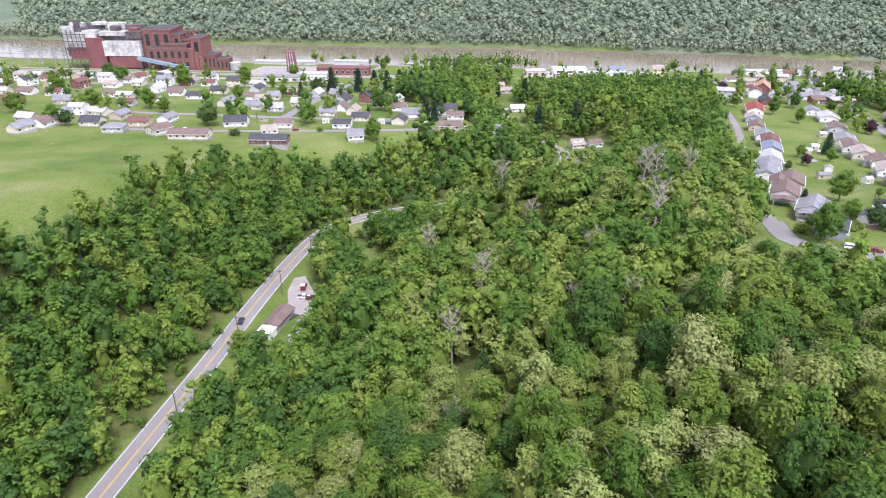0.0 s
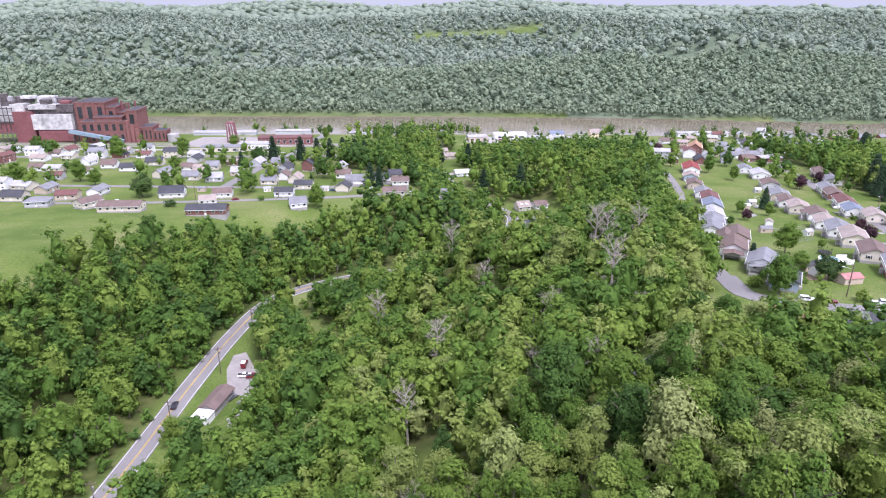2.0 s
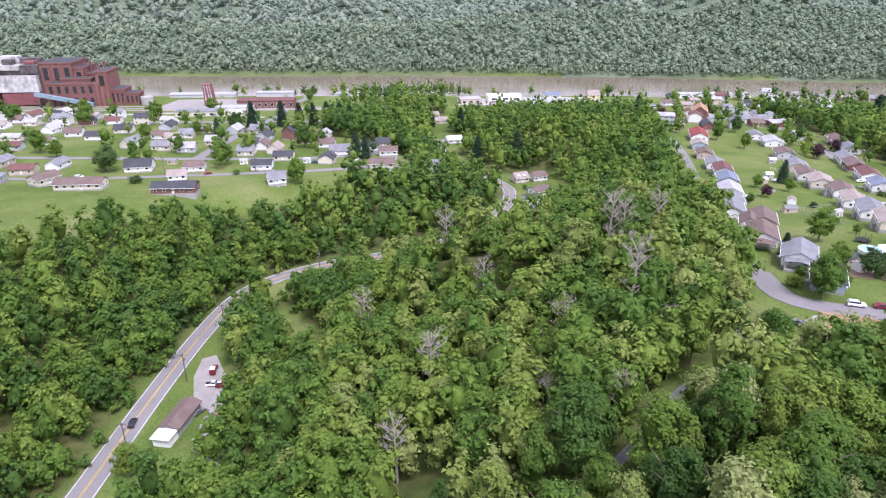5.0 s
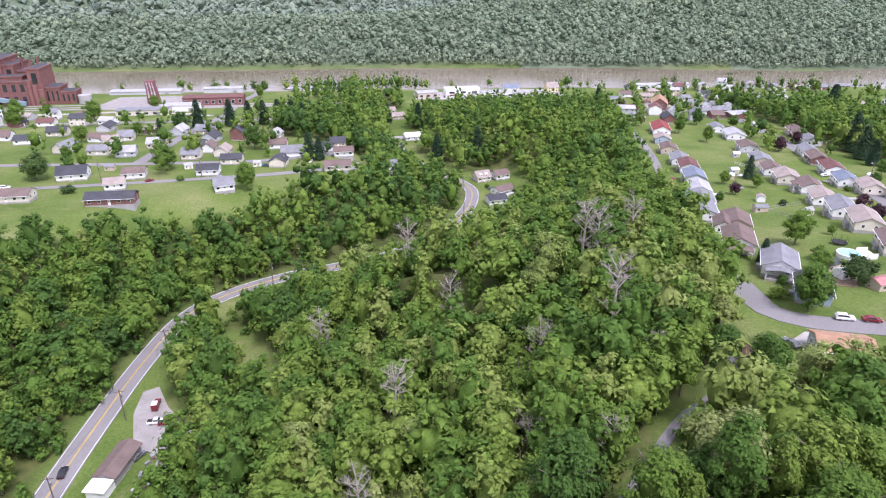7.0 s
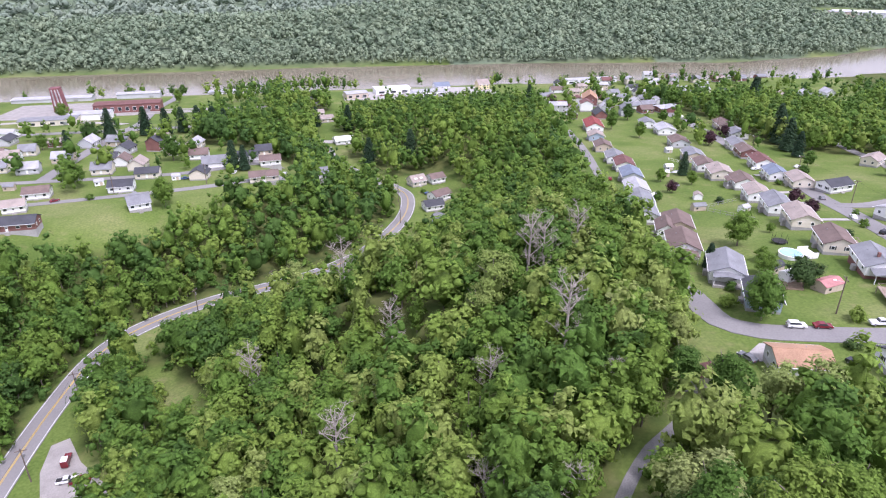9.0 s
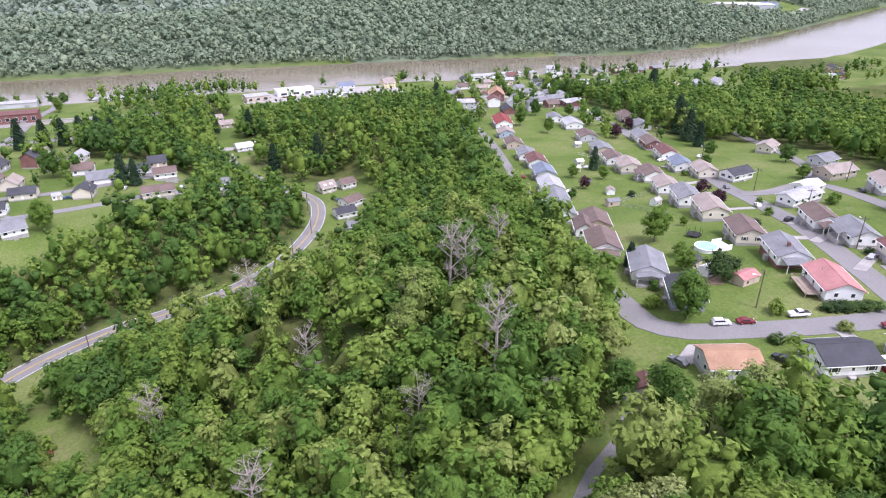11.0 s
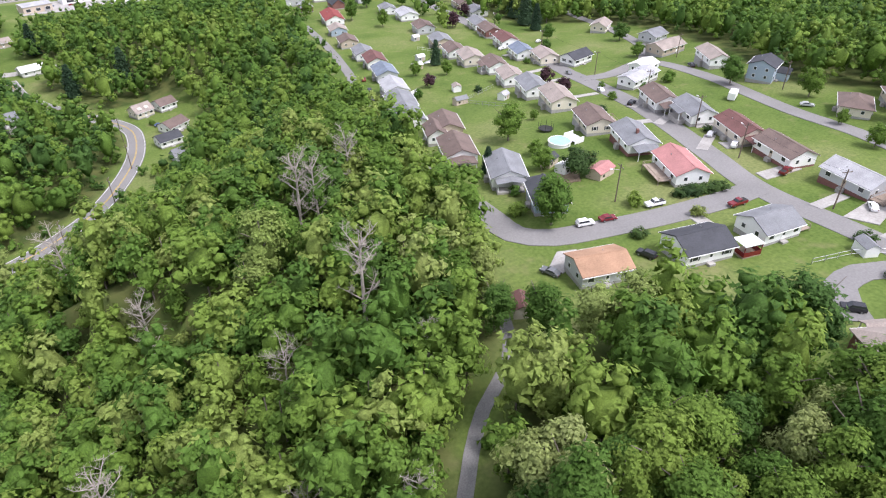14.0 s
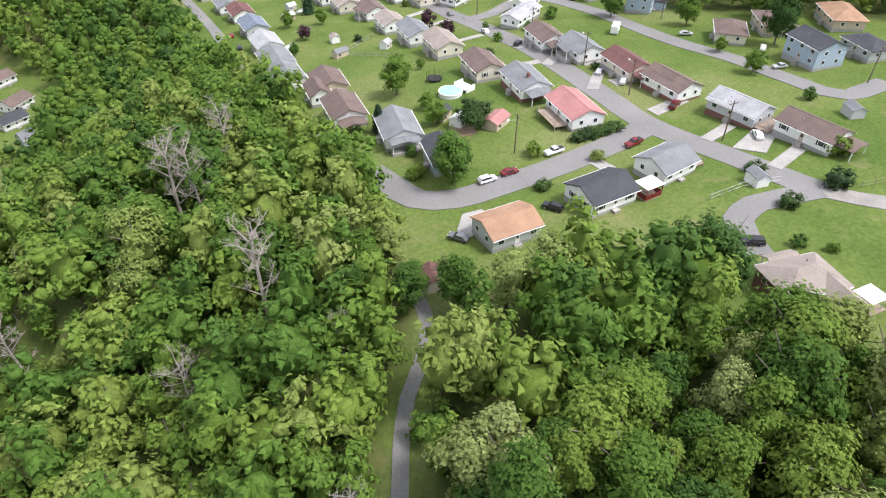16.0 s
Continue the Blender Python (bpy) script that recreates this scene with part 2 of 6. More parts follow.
def water_material():
    mat = bpy.data.materials.new("muddy_river_water")
    mat.use_nodes = True
    n, l = mat.node_tree.nodes, mat.node_tree.links
    bsdf = n["Principled BSDF"]
    geo, t, t2 = n.new("ShaderNodeNewGeometry"), n.new("ShaderNodeTexNoise"), n.new("ShaderNodeTexNoise")
    t.inputs["Scale"].default_value, t2.inputs["Scale"].default_value = 0.35, 0.012
    l.new(geo.outputs["Position"], t.inputs["Vector"])
    l.new(geo.outputs["Position"], t2.inputs["Vector"])
    r = ramp(n, (0.35, (0.17, 0.145, 0.10)), (0.65, (0.23, 0.20, 0.15)))
    l.new(t2.outputs["Fac"], r.inputs["Fac"])
    l.new(r.outputs["Color"], bsdf.inputs["Base Color"])
    bsdf.inputs["Roughness"].default_value = 0.12
    b = n.new("ShaderNodeBump")
    b.inputs["Strength"].default_value, b.inputs["Distance"].default_value = 0.25, 0.2
    l.new(t.outputs["Fac"], b.inputs["Height"])
    l.new(b.outputs["Normal"], bsdf.inputs["Normal"])
    return mat


M["ground"], M["water"] = ground_material(), water_material()


# ---- mesh helpers ----
def obj(name, bm, material, parent=None, label=""):
    data = bpy.data.meshes.new(name)
    bm.to_mesh(data)
    bm.free()
    data.materials.append(material)
    ob = new(name, data)
    ob.parent = parent
    if label:
        ob["label"] = label
    return ob


def part(name, bm, material, parent, label=""):
    return obj(name, bm, material, parent, label)


def box(bm, cx, cy, cz, sx, sy, sz, rz=0.0, bevel=0.0):
    """A box whose base stands at cz."""
    made = bmesh.ops.create_cube(bm, size=1, matrix=Matrix.Translation((cx, cy, cz + sz / 2)) @ Matrix.Rotation(rz, 4, "Z") @ Matrix.Diagonal((sx, sy, sz, 1)))
    if bevel:
        edges = {e for v in made["verts"] for e in v.link_edges}
        bmesh.ops.bevel(bm, geom=list(edges), offset=bevel, segments=1, affect="EDGES", profile=0.5)
    return bm


def one_box(*a, **k):
    return box(bmesh.new(), *a, **k)


def tube(bm, a, b, ra, rb, sides=7):
    a, b = Vector(a), Vector(b)
    q = (b - a).to_track_quat("Z", "Y").to_matrix().to_4x4()
    bmesh.ops.create_cone(bm, cap_ends=True, segments=sides, radius1=ra, radius2=rb, depth=(b - a).length, matrix=Matrix.Translation((a + b) / 2) @ q)
    return bm


def prism(bm, outline, z0, z1):
    """A flat outline drawn up from z0 to z1."""
    low, top = ([bm.verts.new((x, y, z)) for x, y in outline] for z in (z0, z1))
    bm.faces.new(low[::-1])
    bm.faces.new(top)
    for i in range(len(outline)):
        j = (i + 1) % len(outline)
        bm.faces.new((low[i], low[j], top[j], top[i]))
    return bm


def array_mesh(name, verts, faces, material):
    """A mesh from arrays of corners and of triangles."""
    data = bpy.data.meshes.new(name)
    data.vertices.add(len(verts))
    data.vertices.foreach_set("co", np.ascontiguousarray(verts, dtype=np.float32).ravel())
    count = len(faces)
    data.loops.add(count * 3)
    data.loops.foreach_set("vertex_index", np.ascontiguousarray(faces, dtype=np.int32).ravel())
    data.polygons.add(count)
    data.polygons.foreach_set("loop_start", np.arange(0, count * 3, 3, dtype=np.int32))
    data.update(calc_edges=True)
    data.materials.append(material)
    return data


# ---- the lie of the land ----
def lerp_table(v, table):
    for (a, fa), (b, fb) in zip(table, table[1:]):
        if v <= b:
            k = min(1.0, max(0.0, (v - a) / (b - a)))
            return fa + (fb - fa) * k
    return table[-1][1]


def smooth(k):
    k = min(1.0, max(0.0, k))
    return k * k * (3 - 2 * k)


def along(line, x, y):
    """Distance to a polyline, the side (positive: to its right) and the way along it."""
    best, gone = (1e9, 1.0, 0.0), 0.0
    for (ax, ay), (bx, by) in zip(line, line[1:]):
        dx, dy = bx - ax, by - ay
        size = math.hypot(dx, dy)
        k = min(1.0, max(0.0, ((x - ax) * dx + (y - ay) * dy) / size ** 2))
        d = math.hypot(x - ax - k * dx, y - ay - k * dy)
        if d < best[0]:
            best = (d, 1.0 if (x - ax) * dy - (y - ay) * dx > 0 else -1.0, gone + k * size)
        gone += size
    return best


VALLEY = [(-92, -120), (-88, 0), (-84, 60), (-81, 100), (-78, 140), (-76, 175), (-73, 207), (-68, 231), (-58, 245), (-40, 257),
          (-22, 264), (-5, 272), (12, 286), (24, 303), (33, 322), (37, 340), (37, 354), (31, 370), (18, 392), (6, 420), (2, 450), (0, 520)]
RIVER = [(-2500, 850), (-340, 770), (0, 775), (300, 752), (480, 722), (650, 742), (820, 812), (1050, 930), (1500, 1150), (3500, 2000)]
UPLAND = [(-300, 16), (60, 12), (100, 9.5), (140, 6), (162, 4.6), (200, 0.5), (250, -8.5), (280, -12), (325, -17.5), (400, -22.5), (460, -27), (530, -37),
          (640, -44), (670, -48), (700, -50)]
BEYOND = [(60, -54), (75, -48), (130, -40), (300, -27), (600, -12), (1000, 3), (1800, 25), (2600, 48), (3400, 64), (6000, 70)]


def height(x, y):
    d, side, s = along(RIVER, x, y)
    if side < 0:
        z = lerp_table(d, BEYOND)
        far = smooth((d - 90) / 500)
        east = smooth((x + 60) / 420)
        spur = 0.75 + 0.25 * math.sin(x * 0.013 + 0.8) + 0.2 * math.sin(x * 0.031)
        z += (1 - east) * spur * (17 * math.exp(-((d - 200) / 80) ** 2) - 20 * math.exp(-((d - 430) / 140) ** 2))
        z += east * spur * (9 * math.exp(-((d - 190) / 80) ** 2) + 34 * math.exp(-((d - 430) / 130) ** 2) - 34 * math.exp(-((d - 850) / 230) ** 2))
        z += far * (16 * math.sin(x * 0.0047 + 1.3 * math.sin(y * 0.003)) + 12 * math.sin(y * 0.0061 + x * 0.0023 + 1.0) + 5 * math.sin(x * 0.017 + y * 0.011))
        return z if d > 62 else max(-60, -52 - 0.15 * (66 - d))
    z = lerp_table(y, UPLAND)
    if x > 260:
        z = max(z, -46) - 10 * smooth((x - 260) / 150) if y < 420 else z
    v, vside, vs = along(VALLEY, x, y)
    if vside > 0:
        wide = lerp_table(vs, [(0, 135), (300, 125), (400, 75), (470, 62), (560, 55), (700, 40)])
    else:
        wide = lerp_table(vs, [(0, 70), (280, 62), (360, 55), (460, 60), (520, 58), (700, 40)])
    floor = lerp_table(vs, [(0, -33), (400, -32), (500, -33), (545, -36), (640, -38), (700, -40)])
    if floor < z:
        z = floor + (z - floor) * smooth((v - (24 if vside > 0 else 8)) / (wide - (14 if vside > 0 else 0)))
    if d < 98:
        z = min(z, max(-57, -50 - (98 - d) * 0.24))
    return z


def spread(lo, hi, a, b, fine, grow):
    """Grid lines: even between a and b, wider and wider beyond them."""
    inner = list(np.arange(a, b + 0.01, fine))
    left, step = [], fine
    while (left[-1] if left else a) > lo:
        step *= grow
        left.append((left[-1] if left else a) - step)
    right, step = [], fine
    while (right[-1] if right else b) < hi:
        step *= grow
        right.append((right[-1] if right else b) + step)
    return np.array(left[::-1] + inner + right)


GX = spread(-3300, 3600, -260, 330, 5.0, 1.09)
GY = spread(-700, 4500, -20, 480, 5.0, 1.07)
GZ = np.array([[height(x, y) for x in GX] for y in GY])


def gz(x, y):
    """The height of the ground sheet, on its own triangles."""
    i = int(min(len(GX) - 2, max(0, np.searchsorted(GX, x) - 1)))
    j = int(min(len(GY) - 2, max(0, np.searchsorted(GY, y) - 1)))
    u, v = (x - GX[i]) / (GX[i + 1] - GX[i]), (y - GY[j]) / (GY[j + 1] - GY[j])
    a, b, c, d = GZ[j, i], GZ[j, i + 1], GZ[j + 1, i + 1], GZ[j + 1, i]
    return float(a + (b - a) * u + (c - b) * v if u >= v else a + (c - d) * u + (d - a) * v)


def build_ground():
    w, h = len(GX), len(GY)
    xx, yy = np.meshgrid(GX, GY)
    verts = np.stack([xx.ravel(), yy.ravel(), GZ.ravel()], 1)
    idx = np.arange(w * h).reshape(h, w)
    a, b, c, d = idx[:-1, :-1].ravel(), idx[:-1, 1:].ravel(), idx[1:, 1:].ravel(), idx[1:, :-1].ravel()
    faces = np.concatenate([np.stack([a, b, c], 1), np.stack([a, c, d], 1)])
    ob = new("ground", array_mesh("ground", verts, faces, M["ground"]))
    for p in ob.data.polygons:
        p.use_smooth = True
    return tagged(ob, "rolling green ground with lawns, fields and wooded slopes", "ground", kind="structure")


build_ground()
water = obj("water", prism(bmesh.new(), [(-3200, 560), (4200, 560), (4200, 2600), (-3200, 2600)], -54.6, -54.0), M["water"])


def dense(line, step=3.0):
    """A smooth line through the points, in short steps."""
    pts, out = [Vector((x, y, 0)) for x, y in line], []
    pts = [pts[0] * 2 - pts[1], *pts, pts[-1] * 2 - pts[-2]]
    for p0, p1, p2, p3 in zip(pts, pts[1:], pts[2:], pts[3:]):
        count = max(1, int((p2 - p1).length / step))
        for i in range(count):
            k = i / count
            out.append(0.5 * (2 * p1 + (p2 - p0) * k + (2 * p0 - 5 * p1 + 4 * p2 - p3) * k * k + (3 * p1 - p0 - 3 * p2 + p3) * k ** 3))
    return out + [pts[-2]]


def ribbon(line, wide, lift, shift=0.0, step=3.0, dash=None):
    """A strip that lies on the ground along a line, with its own thickness."""
    bm = bmesh.new()
    pts = dense(line, step)
    rows = []
    for i, p in enumerate(pts):
        t = (pts[min(i + 1, len(pts) - 1)] - pts[max(i - 1, 0)]).normalized()
        side = Vector((t.y, -t.x, 0))
        row = []
        for k in (-0.5, 0.0, 0.5):
            q = p + side * (shift + wide * k)
            row.append((q.x, q.y))
        top = max(gz(x, y) for x, y in row)
        rows.append([bm.verts.new((x, y, max(gz(x, y), top - 0.5) + lift)) for x, y in row] + [bm.verts.new((row[2][0], row[2][1], gz(*row[2]) - 0.3)), bm.verts.new((row[0][0], row[0][1], gz(*row[0]) - 0.3))])
    for i, (a, b) in enumerate(zip(rows, rows[1:])):
        if dash and (i // dash) % 2:
            continue
        bm.faces.new((a[0], a[1], b[1], b[0]))
        bm.faces.new((a[1], a[2], b[2], b[1]))
        bm.faces.new((a[2], a[3], b[3], b[2]))
        bm.faces.new((a[4], a[0], b[0], b[4]))
    bmesh.ops.recalc_face_normals(bm, faces=bm.faces)
    return bm


def patch(outline, lift):
    """A paved or bare area on the ground."""
    bm = bmesh.new()
    top = [bm.verts.new((x, y, gz(x, y) + lift)) for x, y in outline]
    low = [bm.verts.new((x, y, gz(x, y) - 0.4)) for x, y in outline]
    bm.faces.new(top)
    for i in range(len(top)):
        j = (i + 1) % len(top)
        bm.faces.new((low[i], low[j], top[j], top[i]))
    bmesh.ops.recalc_face_normals(bm, faces=bm.faces)
    return bm


def inside(poly, x, y):
    hit = False
    for (ax, ay), (bx, by) in zip(poly, poly[1:] + poly[:1]):
        if (ay > y) != (by > y) and x < (bx - ax) * (y - ay) / (by - ay) + ax:
            hit = not hit
    return hit


# ---- roads and paved ground ----
MAIN_ROAD = VALLEY[:-1]
road = tagged(obj("road", ribbon(MAIN_ROAD, 6.6, 0.12), M["asphalt"]), "worn grey two-lane asphalt road curving along the wooded valley", "road", kind="structure")
for name, wide, shift, mat in (("centre_line", 0.14, -0.15, "yellow"), ("centre_line", 0.14, 0.15, "yellow"), ("edge_line", 0.16, -2.95, "white_paint"), ("edge_line", 0.16, 2.95, "white_paint")):
    obj(name, ribbon(MAIN_ROAD, wide, 0.16, shift), M[mat], road)


def street(line, wide, label, mat="asphalt", lift=0.10):
    return tagged(obj("road", ribbon(line, wide, lift), M[mat]), label, "road", kind="structure")


street([(128.5, 109), (130.5, 125), (133, 146), (139.5, 162), (149, 182), (160, 208), (173, 240), (190, 290), (204, 343), (214, 390), (222, 440), (228, 500)], 6.6, "worn grey asphalt street between two rows of houses")
street([(133, 146), (122, 146.8), (107, 149.5), (94, 153), (83.5, 156.5), (78.5, 162), (79, 170), (80, 178)], 6.4, "worn grey asphalt side street ending among trees", lift=0.14)
street([(80, 178), (83, 205), (92, 240), (104, 278), (118, 315), (130, 360), (140, 410)], 3.8, "narrow asphalt lane beside a row of houses", lift=0.12)
street([(173, 240), (182, 236), (205, 240), (204, 224), (190, 189), (182, 166), (180, 150), (176, 135), (173, 125), (174, 120), (187, 116)], 5.6, "worn grey asphalt back street between lawns", lift=0.14)
street([(205, 240), (228, 262), (250, 308), (262, 345)], 5.0, "narrow grey asphalt lane along the edge of the woods", lift=0.16)
street([(128.5, 109), (122, 113), (117, 115.5), (110.5, 115.5), (106.5, 112.5), (103, 108.5)], 5.0, "pale asphalt driveway up to a hip-roofed house", lift=0.16)
street([(128.5, 109), (131, 100), (138, 90), (150, 78)], 4.6, "gravel lane leading away between lawns", "gravel", 0.13)
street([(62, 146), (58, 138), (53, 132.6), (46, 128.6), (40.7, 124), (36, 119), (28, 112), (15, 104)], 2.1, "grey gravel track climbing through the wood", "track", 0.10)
street([(-10, 640), (-11, 607), (-16, 572), (-19.6, 545), (-23, 522), (-17, 494), (-9, 473), (2, 462), (14, 463), (26, 462)], 7.0, "pale concrete road winding down to the flats", "concrete", 0.2)
street([(-200, 312), (-160, 312), (-120, 318), (-85, 325), (-50, 332), (-15, 345)], 5.0, "asphalt street along the edge of the western houses", lift=0.14)
street([(-260, 360), (-180, 358), (-120, 356), (-60, 358), (-20, 378)], 5.0, "asphalt street between small houses", lift=0.14)
for offset in (0, 9, 20):
    street([(-520, 556 + offset), (-330, 560 + offset), (-180, 562 + offset), (-90, 566 + offset * 0.6), (-20, 571 + offset * 0.2)], 4.2, "pale stone railway bed across the flats", "gravel", 0.22)
street([(-330, 546), (-250, 540), (-190, 548), (-150, 534), (-128, 520)], 6.0, "pale works road below the factory", "concrete", 0.2)
street([(-320, 470), (-200, 478), (-100, 482), (-40, 500)], 7.0, "asphalt street below the factory", lift=0.16)
street([(-130, 690), (-118, 640), (-122, 580), (-118, 480), (-122, 356)], 6.0, "asphalt street running down to the river", lift=0.2)
for line in ([(134, 133.6), (143.5, 133)], [(141, 166.5), (151, 171.5)], [(148, 186), (156, 188.5)], [(154, 201), (161, 203)], [(149, 189), (138, 195)], [(139, 170.5), (132, 169.5)], [(161, 221), (149, 225)], [(171, 246), (160, 247.5)],
             [(176.5, 262), (167, 262.5)], [(186, 290), (178, 291)], [(188, 296), (196, 297)], [(131.5, 118.5), (142, 118)]):
    street(line, 2.8, "pale concrete driveway beside a house", "concrete", 0.17)
for outline, mat, label in (
        ([(-68.5, 193), (-65, 195), (-60, 186), (-51.5, 176.5), (-50, 170), (-58, 169), (-64, 172), (-68, 184)], "gravel", "pale gravel yard with parked trucks beside the road"),
        ([(-56, 168), (-53.5, 168), (-50, 158), (-51, 148), (-56, 138), (-58, 139), (-54, 149), (-56, 160)], "gravel", "stony creek bed beside the shed"),
        ([(20, 590), (20, 625), (75, 655), (150, 640), (150, 590), (80, 582)], "concrete", "broad pale paved yard by the river"),
        ([(-230, 560), (-230, 625), (-130, 632), (-132, 560)], "gravel", "broad grey gravel industrial yard"),
        ([(150, 500), (150, 520), (215, 520), (215, 500)], "asphalt", "grey car park between shops"),
        ([(80.5, 152), (84, 150.5), (83.5, 147.5), (76.5, 146), (76, 149)], "concrete", "short concrete drive"),
        ([(110.5, 146), (113.5, 146), (112, 139), (109, 139)], "concrete", "concrete drive between two houses"),
        ([(136, 122), (146, 124), (146, 128.5), (134, 128)], "concrete", "concrete drive with a parked car"),
        ([(138, 147), (149, 145.5), (149, 149), (139, 150.5)], "concrete", "concrete drive with a parked pickup"),
        ([(146, 163), (153, 160), (154, 163), (148, 167)], "concrete", "concrete drive"),
        ([(153, 177), (160, 174), (161, 178), (155, 181)], "concrete", "concrete drive"),
        ([(101, 174), (106, 172), (110, 178), (105, 180)], "dirt", "bare sandy patch in a lawn")):
    tagged(obj("pavement", patch(outline, 0.18), M[mat]), label, "pavement", kind="structure")
tagged(water, "wide muddy brown river", "river", kind="structure")


# ---- houses ----
def gable_end(bm, x0, x1, y0, y1, z0, z1, peak):
    """Walls of a house, with gables at both ends of x."""
    ym = (y0 + y1) / 2
    rings = []
    for x in (x0, x1):
        rings.append([bm.verts.new(c) for c in ((x, y0, z0), (x, y1, z0), (x, y1, z1), (x, ym, peak), (x, y0, z1))])
    a, b = rings
    bm.faces.new(a[::-1])
    bm.faces.new(b)
    for i in range(5):
        j = (i + 1) % 5
        bm.faces.new((a[i], a[j], b[j], b[i]))
    bmesh.ops.recalc_face_normals(bm, faces=bm.faces)
    return bm


def gable_roof(bm, x0, x1, y0, y1, z1, peak, over=0.5, thick=0.22):
    """Two sloping slabs with eaves."""
    ym = (y0 + y1) / 2
    drop = (peak - z1) / (ym - y0) * over
    section = [(y0 - over, z1 - drop), (ym, peak), (y1 + over, z1 - drop), (y1 + over, z1 - drop + thick), (ym, peak + thick * 1.15), (y0 - over, z1 - drop + thick)]
    a, b = ([bm.verts.new((x, y, z + 0.02)) for y, z in section] for x in (x0 - over * 0.8, x1 + over * 0.8))
    for ring, flip in ((a, 1), (b, -1)):
        bm.faces.new([ring[i] for i in (0, 1, 4, 5)][::flip])
        bm.faces.new([ring[i] for i in (1, 2, 3, 4)][::flip])
    for i in range(6):
        j = (i + 1) % 6
        bm.faces.new((a[i], a[j], b[j], b[i]))
    bmesh.ops.recalc_face_normals(bm, faces=bm.faces)
    return bm


def hip_roof(bm, x0, x1, y0, y1, z1, peak, over=0.6, thick=0.2):
    run = (y1 - y0) / 2 + over
    ym = (y0 + y1) / 2
    base = [(x0 - over, y0 - over), (x1 + over, y0 - over), (x1 + over, y1 + over), (x0 - over, y1 + over)]
    low = [bm.verts.new((x, y, z1 - 0.1)) for x, y in base]
    eave = [bm.verts.new((x, y, z1 - 0.1 + thick)) for x, y in base]
    r0, r1 = bm.verts.new((x0 - over + run, ym, peak)), bm.verts.new((x1 + over - run, ym, peak))
    bm.faces.new(low[::-1])
    for i in range(4):
        j = (i + 1) % 4
        bm.faces.new((low[i], low[j], eave[j], eave[i]))
    bm.faces.new((eave[0], eave[1], r1, r0))
    bm.faces.new((eave[2], eave[3], r0, r1))
    bm.faces.new((eave[3], eave[0], r0))
    bm.faces.new((eave[1], eave[2], r1))
    bmesh.ops.recalc_face_normals(bm, faces=bm.faces)
    return bm


def window(parent, x, y, z, wide, high, across, shutters=False):
    """A window on a wall; across: the wall runs along y."""
    sx, sy = (0.1, wide) if across else (wide, 0.1)
    frame_part = part("window", one_box(x, y, z, sx, sy, high), WALL["white"], parent)
    gx, gy = (0.14, wide - 0.22) if across else (wide - 0.22, 0.14)
    part("pane", one_box(x, y, z + 0.11, gx, gy, high - 0.22), M["glass"], frame_part)
    if shutters:
        for s in (-1, 1):
            o = s * (wide / 2 + 0.22)
            part("shutter", one_box(x + (0 if across else o), y + (o if across else 0), z, 0.12 if across else 0.36, 0.36 if across else 0.12, high), ROOF["dark"], frame_part)


